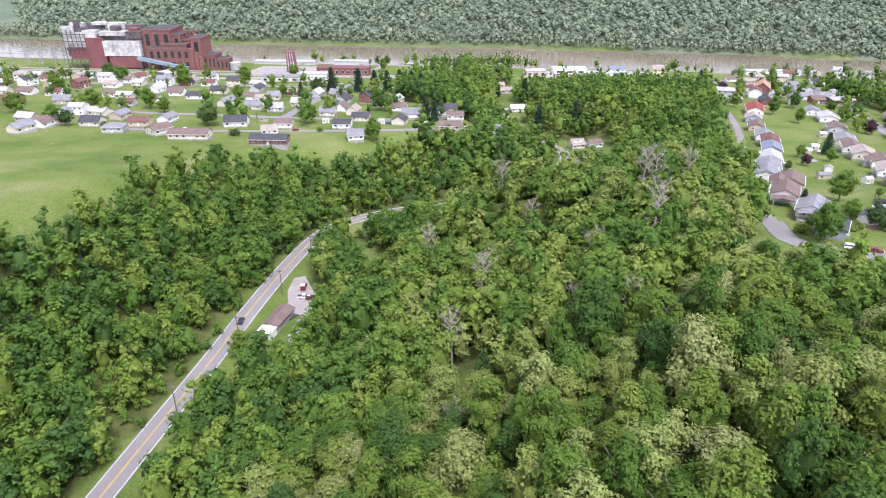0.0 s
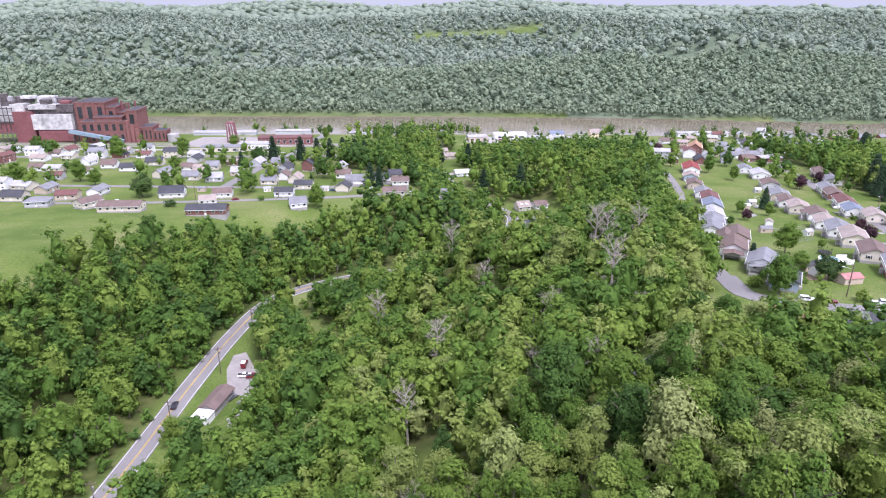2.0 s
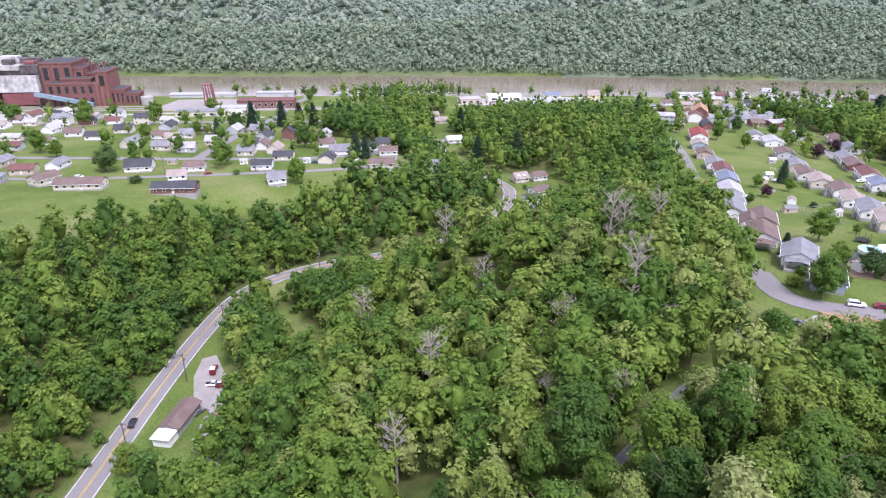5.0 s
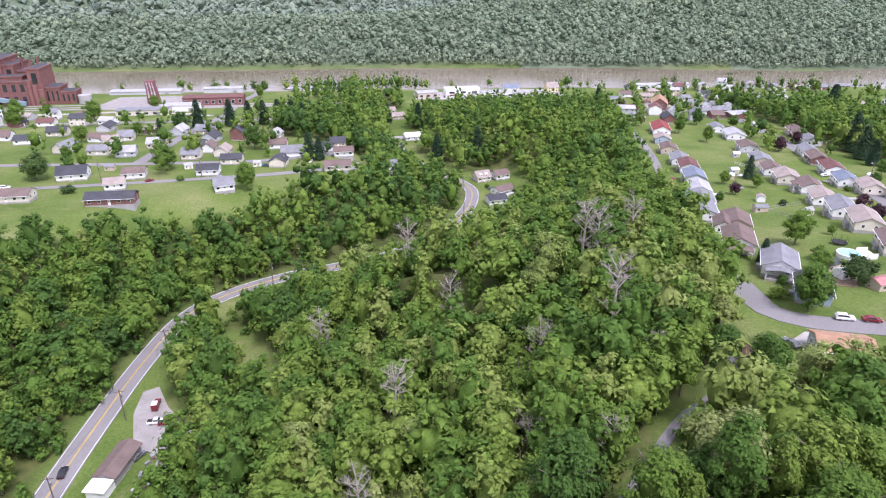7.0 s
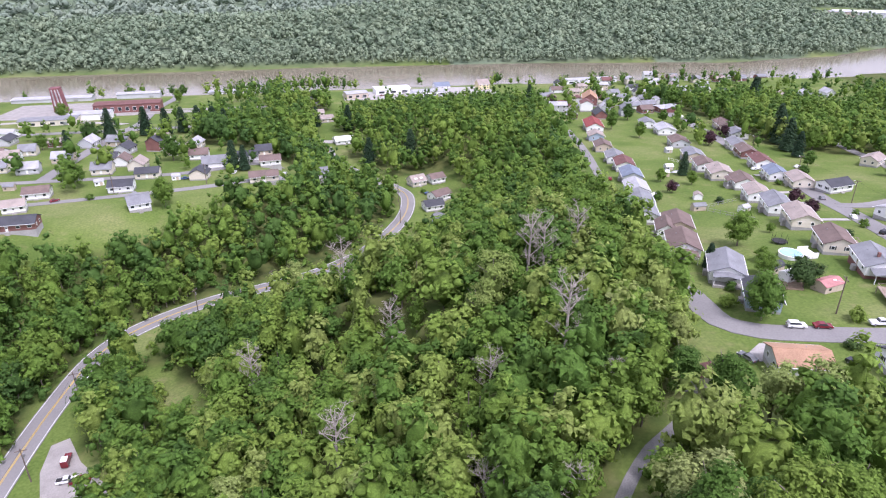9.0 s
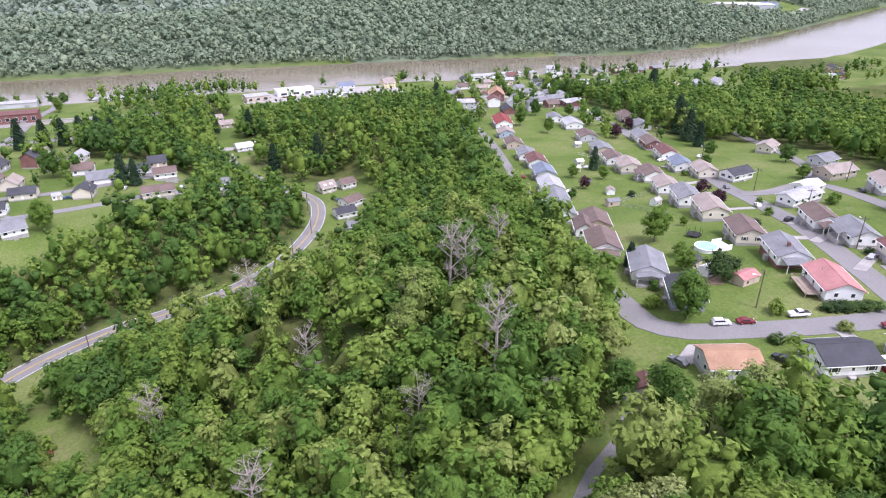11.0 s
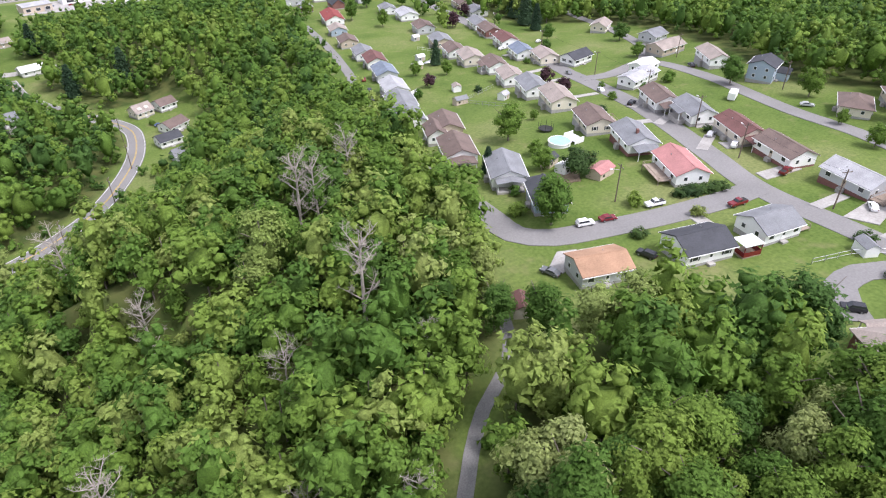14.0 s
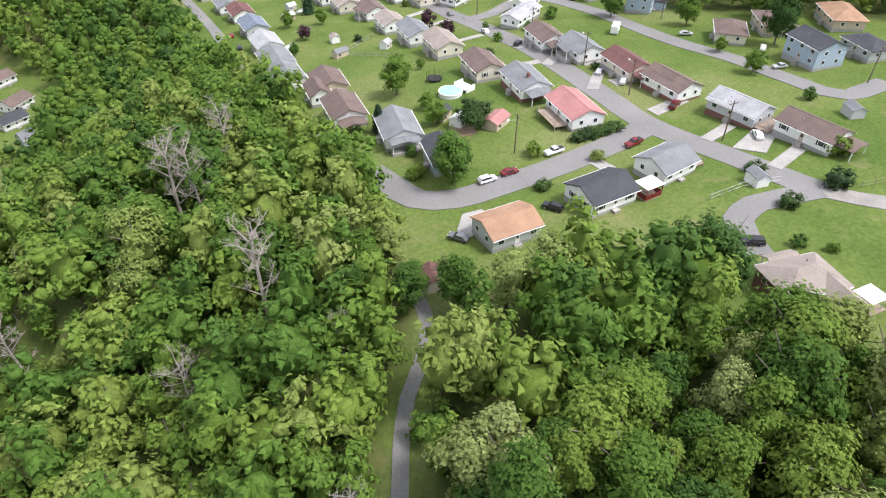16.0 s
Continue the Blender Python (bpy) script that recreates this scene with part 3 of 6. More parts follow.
def house(x, y, turn, long=13.0, deep=8.2, roof="grey", wall="white", storeys=1, hip=False, porch=0, carport=0, chimney=False, deck=0, base="block", shutters=False,
          rise=1.9, windows=3, label="", sink=0.0, dormer=False, wing=0, gutter=True, simple=False):
    """A house whose ridge runs along its own x. porch, carport and deck name a side: 1 for +y, -1 for -y, 2 for +x, -2 for -x."""
    h = 2.7 * storeys
    c, s = math.cos(radians(turn)), math.sin(radians(turn))
    corners = [(x + c * u - s * v, y + s * u + c * v) for u in (-long / 2, long / 2) for v in (-deep / 2, deep / 2)]
    zs = [gz(*q) for q in corners]
    low, high = min(zs), max(zs)
    root = new("house")
    root.matrix_basis = pose(x, y, high - sink, 0, 0, turn) @ Matrix.Scale(0.86, 4)
    low = high - (high - low) * 1.17
    X, Y = long / 2, deep / 2
    foot = 0.5
    part("foundation", one_box(0, 0, low - high - 0.3, long - 0.1, deep - 0.1, high - low + 0.3 + foot), WALL[base], root)
    if hip:
        part("wall", one_box(0, 0, foot, long, deep, h), WALL[wall], root)
        part("roof", hip_roof(bmesh.new(), -X, X, -Y, Y, foot + h, foot + h + rise), ROOF[roof], root)
    else:
        part("wall", gable_end(bmesh.new(), -X, X, -Y, Y, foot, foot + h, foot + h + rise), WALL[wall], root)
        top = part("roof", gable_roof(bmesh.new(), -X, X, -Y, Y, foot + h, foot + h + rise), ROOF[roof], root)
        if not simple:
            part("ridge_cap", one_box(0, 0, foot + h + rise + 0.19, long + 0.7, 0.4, 0.08), ROOF[roof], top)
    if gutter and not simple:
        for e in (-1, 1):
            part("gutter", one_box(0, e * (Y + (0.66 if not hip else 0.68)), foot + h - (rise / Y * 0.5 if not hip else 0.1) - 0.02, long + 0.8, 0.14, 0.14), WALL["white"], root)
    vent = bmesh.new()
    if not simple:
        tube(vent, (X * 0.3, Y * 0.45, foot + h + rise * 0.4), (X * 0.3, Y * 0.45, foot + h + rise * 0.85), 0.12, 0.12)
        part("roof_vent", vent, M["metal"], root)
    for e in (-1, 1):
        for st in range(storeys):
            for i in range(windows if not simple or e < 0 else 0):
                u = (i + 0.5) / windows * long - X
                if st == 0 and i == windows // 2 and windows > 1:
                    d = part("door", one_box(u, e * (Y + 0.02), foot, 1.0, 0.1, 2.05), WALL["tan"] if e > 0 else WALL["white"], root)
                    if simple:
                        continue
                    part("door_pane", one_box(u, e * (Y + 0.05), foot + 1.1, 0.6, 0.1, 0.7), M["glass"], d)
                    part("doorstep", one_box(u, e * (Y + 0.6), low - high - 0.2, 1.6, 1.1, high - low + 0.2 + foot - 0.1), M["concrete"], root)
                else:
                    window(root, u, e * (Y + 0.02), foot + 0.9 + st * 2.7, 1.5, 1.25, False, shutters)
            if windows > 1 and not simple:
                for v in (-Y * 0.45, Y * 0.45):
                    window(root, e * (X + 0.02), v, foot + 0.9 + st * 2.7, 1.1, 1.2, True, shutters)
    if chimney:
        cb = one_box(-X * 0.45, Y * 0.2, foot + h, 0.9, 0.7, rise + 1.0)
        part("chimney", cb, WALL["brick"], root)
    if porch:
        px, py, sx, sy = {1: (0, Y + 1.3, long * 0.5, 2.6), -1: (0, -Y - 1.3, long * 0.5, 2.6), 2: (X + 1.4, 0, 2.8, deep * 0.8), -2: (-X - 1.4, 0, 2.8, deep * 0.8)}[porch]
        pr = part("porch", one_box(px, py, low - high - 0.2, sx, sy, high - low + 0.2 + foot - 0.05), M["concrete"], root)
        part("porch_roof", gable_roof(bmesh.new(), px - sx / 2, px + sx / 2, py - sy / 2, py + sy / 2, foot + 2.3, foot + 2.9, 0.3, 0.16), ROOF[roof], pr)
        for ux in (-1, 1):
            for uy in (-1, 1):
                part("post", one_box(px + ux * (sx / 2 - 0.15), py + uy * (sy / 2 - 0.15), foot - 0.05, 0.16, 0.16, 2.35), WALL["white"], pr)
    if carport:
        px = X + 2.2 if carport > 0 else -X - 2.2
        cp = part("carport_roof", gable_roof(bmesh.new(), px - 2.1, px + 2.1, -Y * 0.75, Y * 0.75, foot + 2.1, foot + 2.7, 0.25, 0.16), ROOF[roof], root)
        for uy in (-1, 1):
            part("post", one_box(px + (1.95 if px > 0 else -1.95), uy * (Y * 0.75 - 0.2), low - high - 0.2, 0.16, 0.16, foot + 2.4 + high - low), WALL["white"], cp)
    if deck:
        px, py, sx, sy = {1: (0, Y + 1.9, long * 0.7, 3.6), -1: (0, -Y - 1.9, long * 0.7, 3.6), 2: (X + 1.9, 0, 3.6, deep * 0.9), -2: (-X - 1.9, 0, 3.6, deep * 0.9)}[deck]
        dk = part("deck", one_box(px, py, foot + 0.1, sx, sy, 0.16), M["wood"], root)
        for ux in (-1, 1):
            for uy in (-1, 1):
                part("deck_post", one_box(px + ux * (sx / 2 - 0.1), py + uy * (sy / 2 - 0.1), low - high - 0.3, 0.14, 0.14, high - low + foot + 1.3), M["wood"], dk)
        for ux in (-1, 1):
            part("railing", one_box(px + ux * (sx / 2 - 0.06), py, foot + 1.1, 0.08, sy, 0.1), M["wood"], dk)
        part("railing", one_box(px, py + (1 if py >= 0 else -1) * (sy / 2 - 0.06), foot + 1.1, sx, 0.08, 0.1), M["wood"], dk)
    if dormer:
        for u in (-long * 0.2, long * 0.2):
            dm = part("dormer", gable_end(bmesh.new(), u - 0.9, u + 0.9, -Y * 0.8, -Y * 0.1, foot + h, foot + h + 1.1, foot + h + 1.7), WALL[wall], root)
            window(dm, u, -Y * 0.8 - 0.02, foot + h + 0.35, 0.9, 0.8, False)
    if wing:
        wx = X * 0.5 if wing > 0 else -X * 0.5
        part("wing_wall", one_box(wx, -Y - 2.0, low - high - 0.2, long * 0.38, 4.2, high - low + foot + 2.7), WALL[wall], root)
        wr = gable_roof(bmesh.new(), -2.4, 2.6 + Y, -long * 0.19, long * 0.19, 0, 1.4, 0.4)
        bmesh.ops.transform(wr, matrix=Matrix.Translation((wx, -Y - 2.0, foot + 2.65)) @ Matrix.Rotation(radians(90), 4, "Z"), verts=wr.verts)
        part("wing_roof", wr, ROOF[roof], root)
    looks = {"white": "white siding", "cream": "cream siding", "blue": "pale blue siding", "grey": "grey siding", "tan": "tan siding", "yellow": "yellow siding", "brick": "red brick walls", "block": "grey block walls"}
    return tagged(root, label or f"{'two-storey' if storeys > 1 else 'low'} house with {looks[wall]} and {roof} {'hipped' if hip else 'gabled'} roof", "house")


STREET_A, STREET_B, STREET_C, WEST = ({"group": g} for g in ("houses along the lane", "houses west of the street", "houses east of the street", "houses on the western slope"))
# by the side street
tagged(house(81, 142.2, -17, 11, 8, "orange", "grey", rise=1.5, label="grey-sided house with a faded orange-brown roof by the woods"), group="houses by the side street")
tagged(house(100.3, 136.6, -14, 11.8, 9, "dark", "white", shutters=True, label="white house with a black shingle roof and black shutters"), group="houses by the side street")
tagged(house(116.8, 133.3, -9, 10.8, 8.4, "grey", "white", deck=2, label="white house with a pale grey roof on a corner lawn"), group="houses by the side street")
house(97.8, 100.8, -28, 11.5, 8, "tan", "brick", hip=True, wing=1, porch=1, base="brick", rise=2.3, label="brick house with a wide taupe hipped roof and wings")
# along the lane
for args, kw in (((91.5, 167.5, 62, 10.5, 8), dict(roof="dark", wall="blue", porch=2)), ((93.5, 184, 62, 13, 9), dict(roof="grey", wall="white", porch=-2, hip=False)),
                 ((92.5, 202, 68, 13, 9), dict(roof="brown", wall="white", carport=-1)), ((102.5, 222, 68, 12, 9), dict(roof="brown", wall="tan")),
                 ((97, 219, 68, 9, 6), dict(roof="brown", wall="white")), ((100.5, 239, 72, 13, 9), dict(roof="grey", wall="white")),
                 ((108, 256.5, 72, 13, 10), dict(roof="grey", wall="white")), ((115.5, 274, 74, 13, 9), dict(roof="pale", wall="white")),
                 ((124, 296, 74, 13, 9), dict(roof="blue", wall="grey")), ((131.5, 318, 74, 13, 9), dict(roof="maroon", wall="white")),
                 ((134.5, 334, 74, 12, 9), dict(roof="grey", wall="white")), ((138.5, 357, 75, 11, 9), dict(roof="brown", wall="tan")),
                 ((145, 381, 75, 10, 9), dict(roof="tan", wall="blue")), ((155, 408, 75, 20, 11), dict(roof="red", wall="white", rise=2.5))):
    tagged(house(*args, **kw), **STREET_A)
# west of the street
for args, kw in (((125, 160.5, 66, 14, 9), dict(roof="pink", wall="white", deck=1, label="white house with faded red metal roof and raised wooden deck")),
                 ((130.5, 179, 65, 14, 9), dict(roof="grey", wall="white", base="brick", carport=-1, chimney=True)), ((133, 195.5, 66, 13, 9), dict(roof="brown", wall="cream", deck=-1, shutters=True)),
                 ((141.5, 219, 68, 14, 9), dict(roof="tan", wall="cream")), ((147, 237, 69, 14, 9), dict(roof="grey", wall="white")), ((153.3, 256, 70, 12, 9), dict(roof="tan", wall="white")),
                 ((160, 274, 72, 12, 9), dict(roof="brown", wall="white", porch=1)), ((161, 291, 72, 13, 10), dict(roof="tan", wall="cream")), ((164, 307, 73, 12, 9), dict(roof="brown", wall="white")),
                 ((171, 328, 73, 13, 10), dict(roof="grey", wall="tan")), ((180, 357, 75, 13, 10), dict(roof="brown", wall="grey")), ((189, 388, 75, 15, 11), dict(roof="pale", wall="white")),
                 ((188, 407, 75, 12, 9), dict(roof="grey", wall="white"))):
    tagged(house(*args, **kw), **STREET_B)
# east of the street
for args, kw in (((148.3, 133.8, 82, 13.5, 8.6), dict(roof="pale", wall="grey", base="brick", wing=0, deck=-2)), ((146.5, 118, 80, 14, 8.6), dict(roof="brown", wall="white", carport=-1, shutters=True)),
                 ((151, 151.8, 74, 14, 8.6), dict(roof="brown", wall="white", base="brick")), ((154.5, 166, 68, 14, 8.6), dict(roof="maroon", wall="cream", carport=-1)),
                 ((158, 182.5, 66, 13, 8.6), dict(roof="grey", wall="white", porch=1)), ((160.5, 196.5, 66, 13, 8.6), dict(roof="brown", wall="white", carport=-1)),
                 ((189, 260, 10, 13, 8), dict(roof="dark", wall="white", shutters=True)), ((182, 270, 72, 12, 9), dict(roof="tan", wall="cream")), ((181, 283, 72, 12, 9), dict(roof="blue", wall="white")),
                 ((191, 306, 73, 14, 9), dict(roof="maroon", wall="white")), ((200, 330, 74, 14, 9), dict(roof="brown", wall="brick")), ((205, 345, 74, 14, 9), dict(roof="grey", wall="white")),
                 ((221, 369, 75, 14, 10), dict(roof="grey", wall="white")), ((228, 392, 75, 16, 10), dict(roof="brown", wall="tan"))):
    tagged(house(*args, **kw), **STREET_C)
# behind, by the back street
for args, kw in (((177, 219, 12, 18, 7), dict(roof="pale", wall="white", windows=5, rise=1.2)), ((191, 229, 12, 11, 7), dict(roof="white", wall="white", rise=1.3)), ((222, 245, 5, 17, 9), dict(roof="tan", wall="tan", windows=4)),
                 ((237, 264, 12, 12, 9), dict(roof="grey", wall="grey")), ((212.5, 217, 60, 15, 8.5), dict(roof="tan", wall="white")), ((204, 192.5, 20, 10, 9), dict(roof="dark", wall="blue", storeys=2, wing=1)),
                 ((239, 296, 30, 12, 8), dict(roof="tan", wall="cream")), ((193, 158, 30, 12, 9), dict(roof="brown", wall="cream", hip=True, rise=2.4)), ((189.5, 134.5, 62, 13, 10), dict(roof="dark", wall="blue", storeys=2, porch=-1)),
                 ((202, 126, 60, 12, 9), dict(roof="dark", wall="grey", hip=True)), ((223, 140, 40, 16, 10), dict(roof="orange", wall="tan", hip=True, rise=2.6)), ((207, 152, 40, 14, 10), dict(roof="brown", wall="tan", hip=True))):
    tagged(house(*args, **kw), group="houses by the back street")
# by the bend of the valley road
for args, kw in (((45, 366, 20, 9, 8), dict(roof="tan", wall="cream", dormer=True, rise=2.6)), ((55, 368, 20, 9, 8), dict(roof="brown", wall="white")), ((52, 341, 30, 11, 8), dict(roof="brown", wall="white")),
                 ((46.5, 327, 12, 10, 7), dict(roof="dark", wall="white")), ((46, 311, 15, 5, 4), dict(roof="grey", wall="grey", windows=1))):
    tagged(house(*args, **kw), group="houses at the road bend")
# western slope
random.seed(5)
for args, kw in (((-105, 283, 3, 20, 8), dict(roof="dark", wall="brick", windows=5, label="long low red brick house beside the field")), ((-147, 291, 4, 22, 9), dict(roof="brown", wall="cream", windows=6, label="long cream building with a brown roof beside the field")),
                 ((-167, 300, 60, 12, 9), dict(roof="brown", wall="cream")), ((-192, 303, 10, 12, 9), dict(roof="grey", wall="grey", hip=True)), ((-140, 331, 10, 14, 10), dict(roof="dark", wall="white", rise=3.2)),
                 ((-70, 306, 20, 9, 8), dict(roof="grey", wall="white", rise=2.6)), ((-83, 334, 3, 11, 9), dict(roof="dark", wall="white")), ((-114, 309, 15, 9, 7), dict(roof="tan", wall="white")), ((-114, 331, 8, 11, 9), dict(roof="brown", wall="white")),
                 ((-26, 337, 6, 14, 7), dict(roof="brown", wall="cream")), ((-25, 367, 6, 11, 8), dict(roof="brown", wall="white")), ((-36, 377, 4, 11, 8), dict(roof="dark", wall="white")), ((-3, 358, 10, 10, 8), dict(roof="grey", wall="grey"))):
    tagged(house(*args, **kw), **WEST)
for hx, hy in ((-190, 324), (-181, 336), (-211, 341), (-228, 379), (-219, 394), (-256, 408), (-216, 420), (-198, 409), (-192, 432), (-148, 379), (-133, 374), (-99, 366), (-124, 393), (-94, 380), (-85, 371), (-77, 354), (-102, 388),
               (-60, 386), (-50, 366), (-54, 347), (-245, 345), (-270, 380), (-235, 310), (-150, 400), (-170, 445), (-75, 400), (-240, 440), (-30, 395)):
    tagged(house(hx, hy, random.choice((2, 5, 8, 85)), random.uniform(9, 13), random.uniform(7.5, 9), random.choice(("grey", "brown", "dark", "pale", "tan", "grey", "maroon")), random.choice(("white", "white", "cream", "grey", "tan")), rise=random.uniform(1.8, 3), simple=True), **WEST)


# ---- trees ----
def ico(detail):
    bm = bmesh.new()
    bmesh.ops.create_icosphere(bm, subdivisions=detail, radius=1)
    v = np.array([q.co[:] for q in bm.verts])
    f = np.array([[q.index for q in p.verts] for p in bm.faces])
    bm.free()
    return v, f


ICO = {d: ico(d) for d in (1, 2)}


def crown_arrays(rng, radius, tall, clumps, leaves, size, core=1, low=0.28, point=0.5):
    """A crown of many leafy clumps round an uneven heart: each clump a small lump with leaf sprays over it. Base of the tree at z = 0.
    low: where the crown begins; point: 0 for a dome, 1 for a narrow top."""
    verts, faces, at = [], [], 0
    v, f = ICO[core]
    heart = np.array([radius * 0.5, radius * 0.5, tall * (1 - low) * 0.33])
    verts.append(np.array([0, 0, tall * (low + (1 - low) * 0.4)]) + v * heart * (1 + 0.5 * (rng.random((len(v), 1)) - 0.5)))
    faces.append(f)
    at += len(v)
    v, f = ICO[1]
    middle = np.array([0, 0, tall * (0.35 + 0.5 * low)])
    lobes, phase, sway = int(rng.integers(2, 5)), rng.random() * 6.283, rng.normal(size=2) * radius * 0.12
    for b in range(clumps):
        k = (b + 0.5) / clumps
        a = b * 2.4 + rng.random() * 0.9
        wide = math.sin(math.pi * min(1, 0.04 + 0.84 * k)) ** (0.6 + 0.4 * point)
        ring = radius * 0.86 * wide * (0.55 + 0.5 * rng.random()) * (1 + 0.2 * math.sin(lobes * a + phase))
        lift = tall * (0.95 - (0.95 - low) * (k + 0.09 * rng.normal()))
        lift = min(lift, tall * 0.97)
        centre = np.array([ring * math.cos(a) + sway[0] * (1 - k), ring * math.sin(a) + sway[1] * (1 - k), lift])
        br = (radius * (0.23 + 0.16 * rng.random()) * (40 / (clumps + 12)) ** 0.35) * np.array([1, 1, 0.85])
        verts.append(centre + v * br * 0.58 * (1 + 0.6 * (rng.random((len(v), 1)) - 0.5)))
        faces.append(f + at)
        at += len(v)
        n = leaves
        if not n:
            continue
        d = rng.normal(size=(n, 3)) + np.array([math.cos(a) * 0.35, math.sin(a) * 0.35, 0.45])
        d /= np.linalg.norm(d, axis=1, keepdims=True)
        p = centre + d * br * (0.62 + 0.75 * rng.random((n, 1)))
        out = (p - middle) / np.array([radius, radius, tall * (1 - low) * 0.5])
        nrm = d * 0.45 + out * 0.6 + np.array([0, 0, 0.3]) + rng.normal(size=(n, 3)) * 0.22
        nrm /= np.linalg.norm(nrm, axis=1, keepdims=True)
        t = np.cross(nrm, rng.normal(size=(n, 3)))
        t /= np.linalg.norm(t, axis=1, keepdims=True)
        u = np.cross(nrm, t)
        s = size * (0.6 + 0.8 * rng.random((n, 1)))
        verts.append(np.stack([p - t * s, p + t * s, p + u * s * 1.2 - nrm * s * 0.2], 1).reshape(-1, 3))
        i = np.arange(n) * 3 + at
        faces.append(np.stack([i, i + 1, i + 2], 1))
        at += n * 3
    return np.concatenate(verts), np.concatenate(faces)


def conifer_arrays(rng, radius, tall, leaves, size):
    k = rng.random(leaves) ** 0.7
    a = rng.random(leaves) * 6.283
    r = radius * (1 - k * 0.93) * (0.6 + 0.5 * rng.random(leaves))
    p = np.stack([r * np.cos(a), r * np.sin(a), tall * (0.08 + 0.92 * k)], 1)
    out = np.stack([np.cos(a), np.sin(a), -0.45 + 0 * a], 1)
    side = np.stack([-np.sin(a), np.cos(a), 0.3 * rng.normal(size=leaves)], 1)
    s = (size * (0.6 + 0.7 * rng.random(leaves)))[:, None]
    q = np.stack([p - side * s * 0.6, p + side * s * 0.6, p + out * s * 1.4], 1).reshape(-1, 3)
    f = np.arange(leaves * 3).reshape(-1, 3)
    rings = 9
    core, cf = [], []
    for j in range(7):
        zz, rr = tall * (0.06 + 0.13 * j), radius * 0.72 * (1 - j / 7.2)
        core += [(rr * math.cos(6.283 * i / rings), rr * math.sin(6.283 * i / rings), zz) for i in range(rings)]
    for j in range(6):
        for i in range(rings):
            w, x2 = j * rings + i, j * rings + (i + 1) % rings
            cf += [(w, x2, x2 + rings), (w, x2 + rings, w + rings)]
    return np.concatenate([np.array(core), q]), np.concatenate([np.array(cf), f + len(core)])


def trunk_mesh(rng, radius, tall, bare=False):
    """A tapered stem with limbs that reach into the crown."""
    bm = bmesh.new()
    r = 0.045 * tall * (0.55 + 0.2 * rng.random()) * (0.55 if bare else 1)
    lean = Vector((rng.normal() * 0.04, rng.normal() * 0.04, 0)) * tall
    mid, top = Vector((0, 0, tall * 0.45)) + lean * 0.4, Vector((0, 0, tall * 0.92)) + lean
    tube(bm, (0, 0, -1.2), mid, r, r * 0.7)
    tube(bm, mid, top, r * 0.7, r * 0.15)
    for i in range(14 if bare else 6):
        a, k = i * 2.4 + rng.random(), 0.3 + 0.06 * i if not bare else 0.28 + 0.045 * i
        start = mid.lerp(top, (k - 0.3) / 0.75) if k > 0.42 else Vector((0, 0, tall * k))
        reach = radius * (0.85 - 0.4 * max(0, k - 0.5)) * (0.8 + 0.4 * rng.random())
        end = start + Vector((math.cos(a) * reach, math.sin(a) * reach, reach * 0.9))
        tube(bm, start, end, r * 0.38, r * 0.1, 5)
        if bare:
            for _ in range(7):
                b0 = start.lerp(end, 0.4 + 0.55 * rng.random())
                d = Vector((rng.normal(), rng.normal(), 0.9)).normalized() * reach * 0.45
                tube(bm, b0, b0 + d, r * 0.14, r * 0.05, 4)
                for _ in range(4):
                    b1 = b0 + d * (0.4 + 0.5 * rng.random())
                    e = Vector((rng.normal(), rng.normal(), 0.7)).normalized() * reach * 0.25
                    tube(bm, b1, b1 + e, r * 0.07, r * 0.03, 3)
    return bm


def mesh_of(bm, name, material):
    data = bpy.data.meshes.new(name)
    bm.to_mesh(data)
    bm.free()
    data.materials.append(material)
    return data


def make_tree(seed, radius, tall, clumps=34, leaves=90, size=0.3, leaf="leaf", label="", name="tree", low=0.28, point=0.5):
    rng = np.random.default_rng(seed)
    root = new(name)
    t = new("trunk", mesh_of(trunk_mesh(rng, radius, tall), "trunk", M["bark"]))
    c = new("crown", array_mesh("crown", *crown_arrays(rng, radius, tall, clumps, leaves, size, 2, low, point), M[leaf]))
    t.parent = c.parent = root
    return tagged(root, label, "tree")


def grow(proto, x, y, scale=1.0, turn=0.0, squash=1.0):
    m = pose(x, y, gz(x, y), 0, 0, turn) @ Matrix.Diagonal((scale, scale, scale * squash, 1))
    return copy_thing(proto, m)


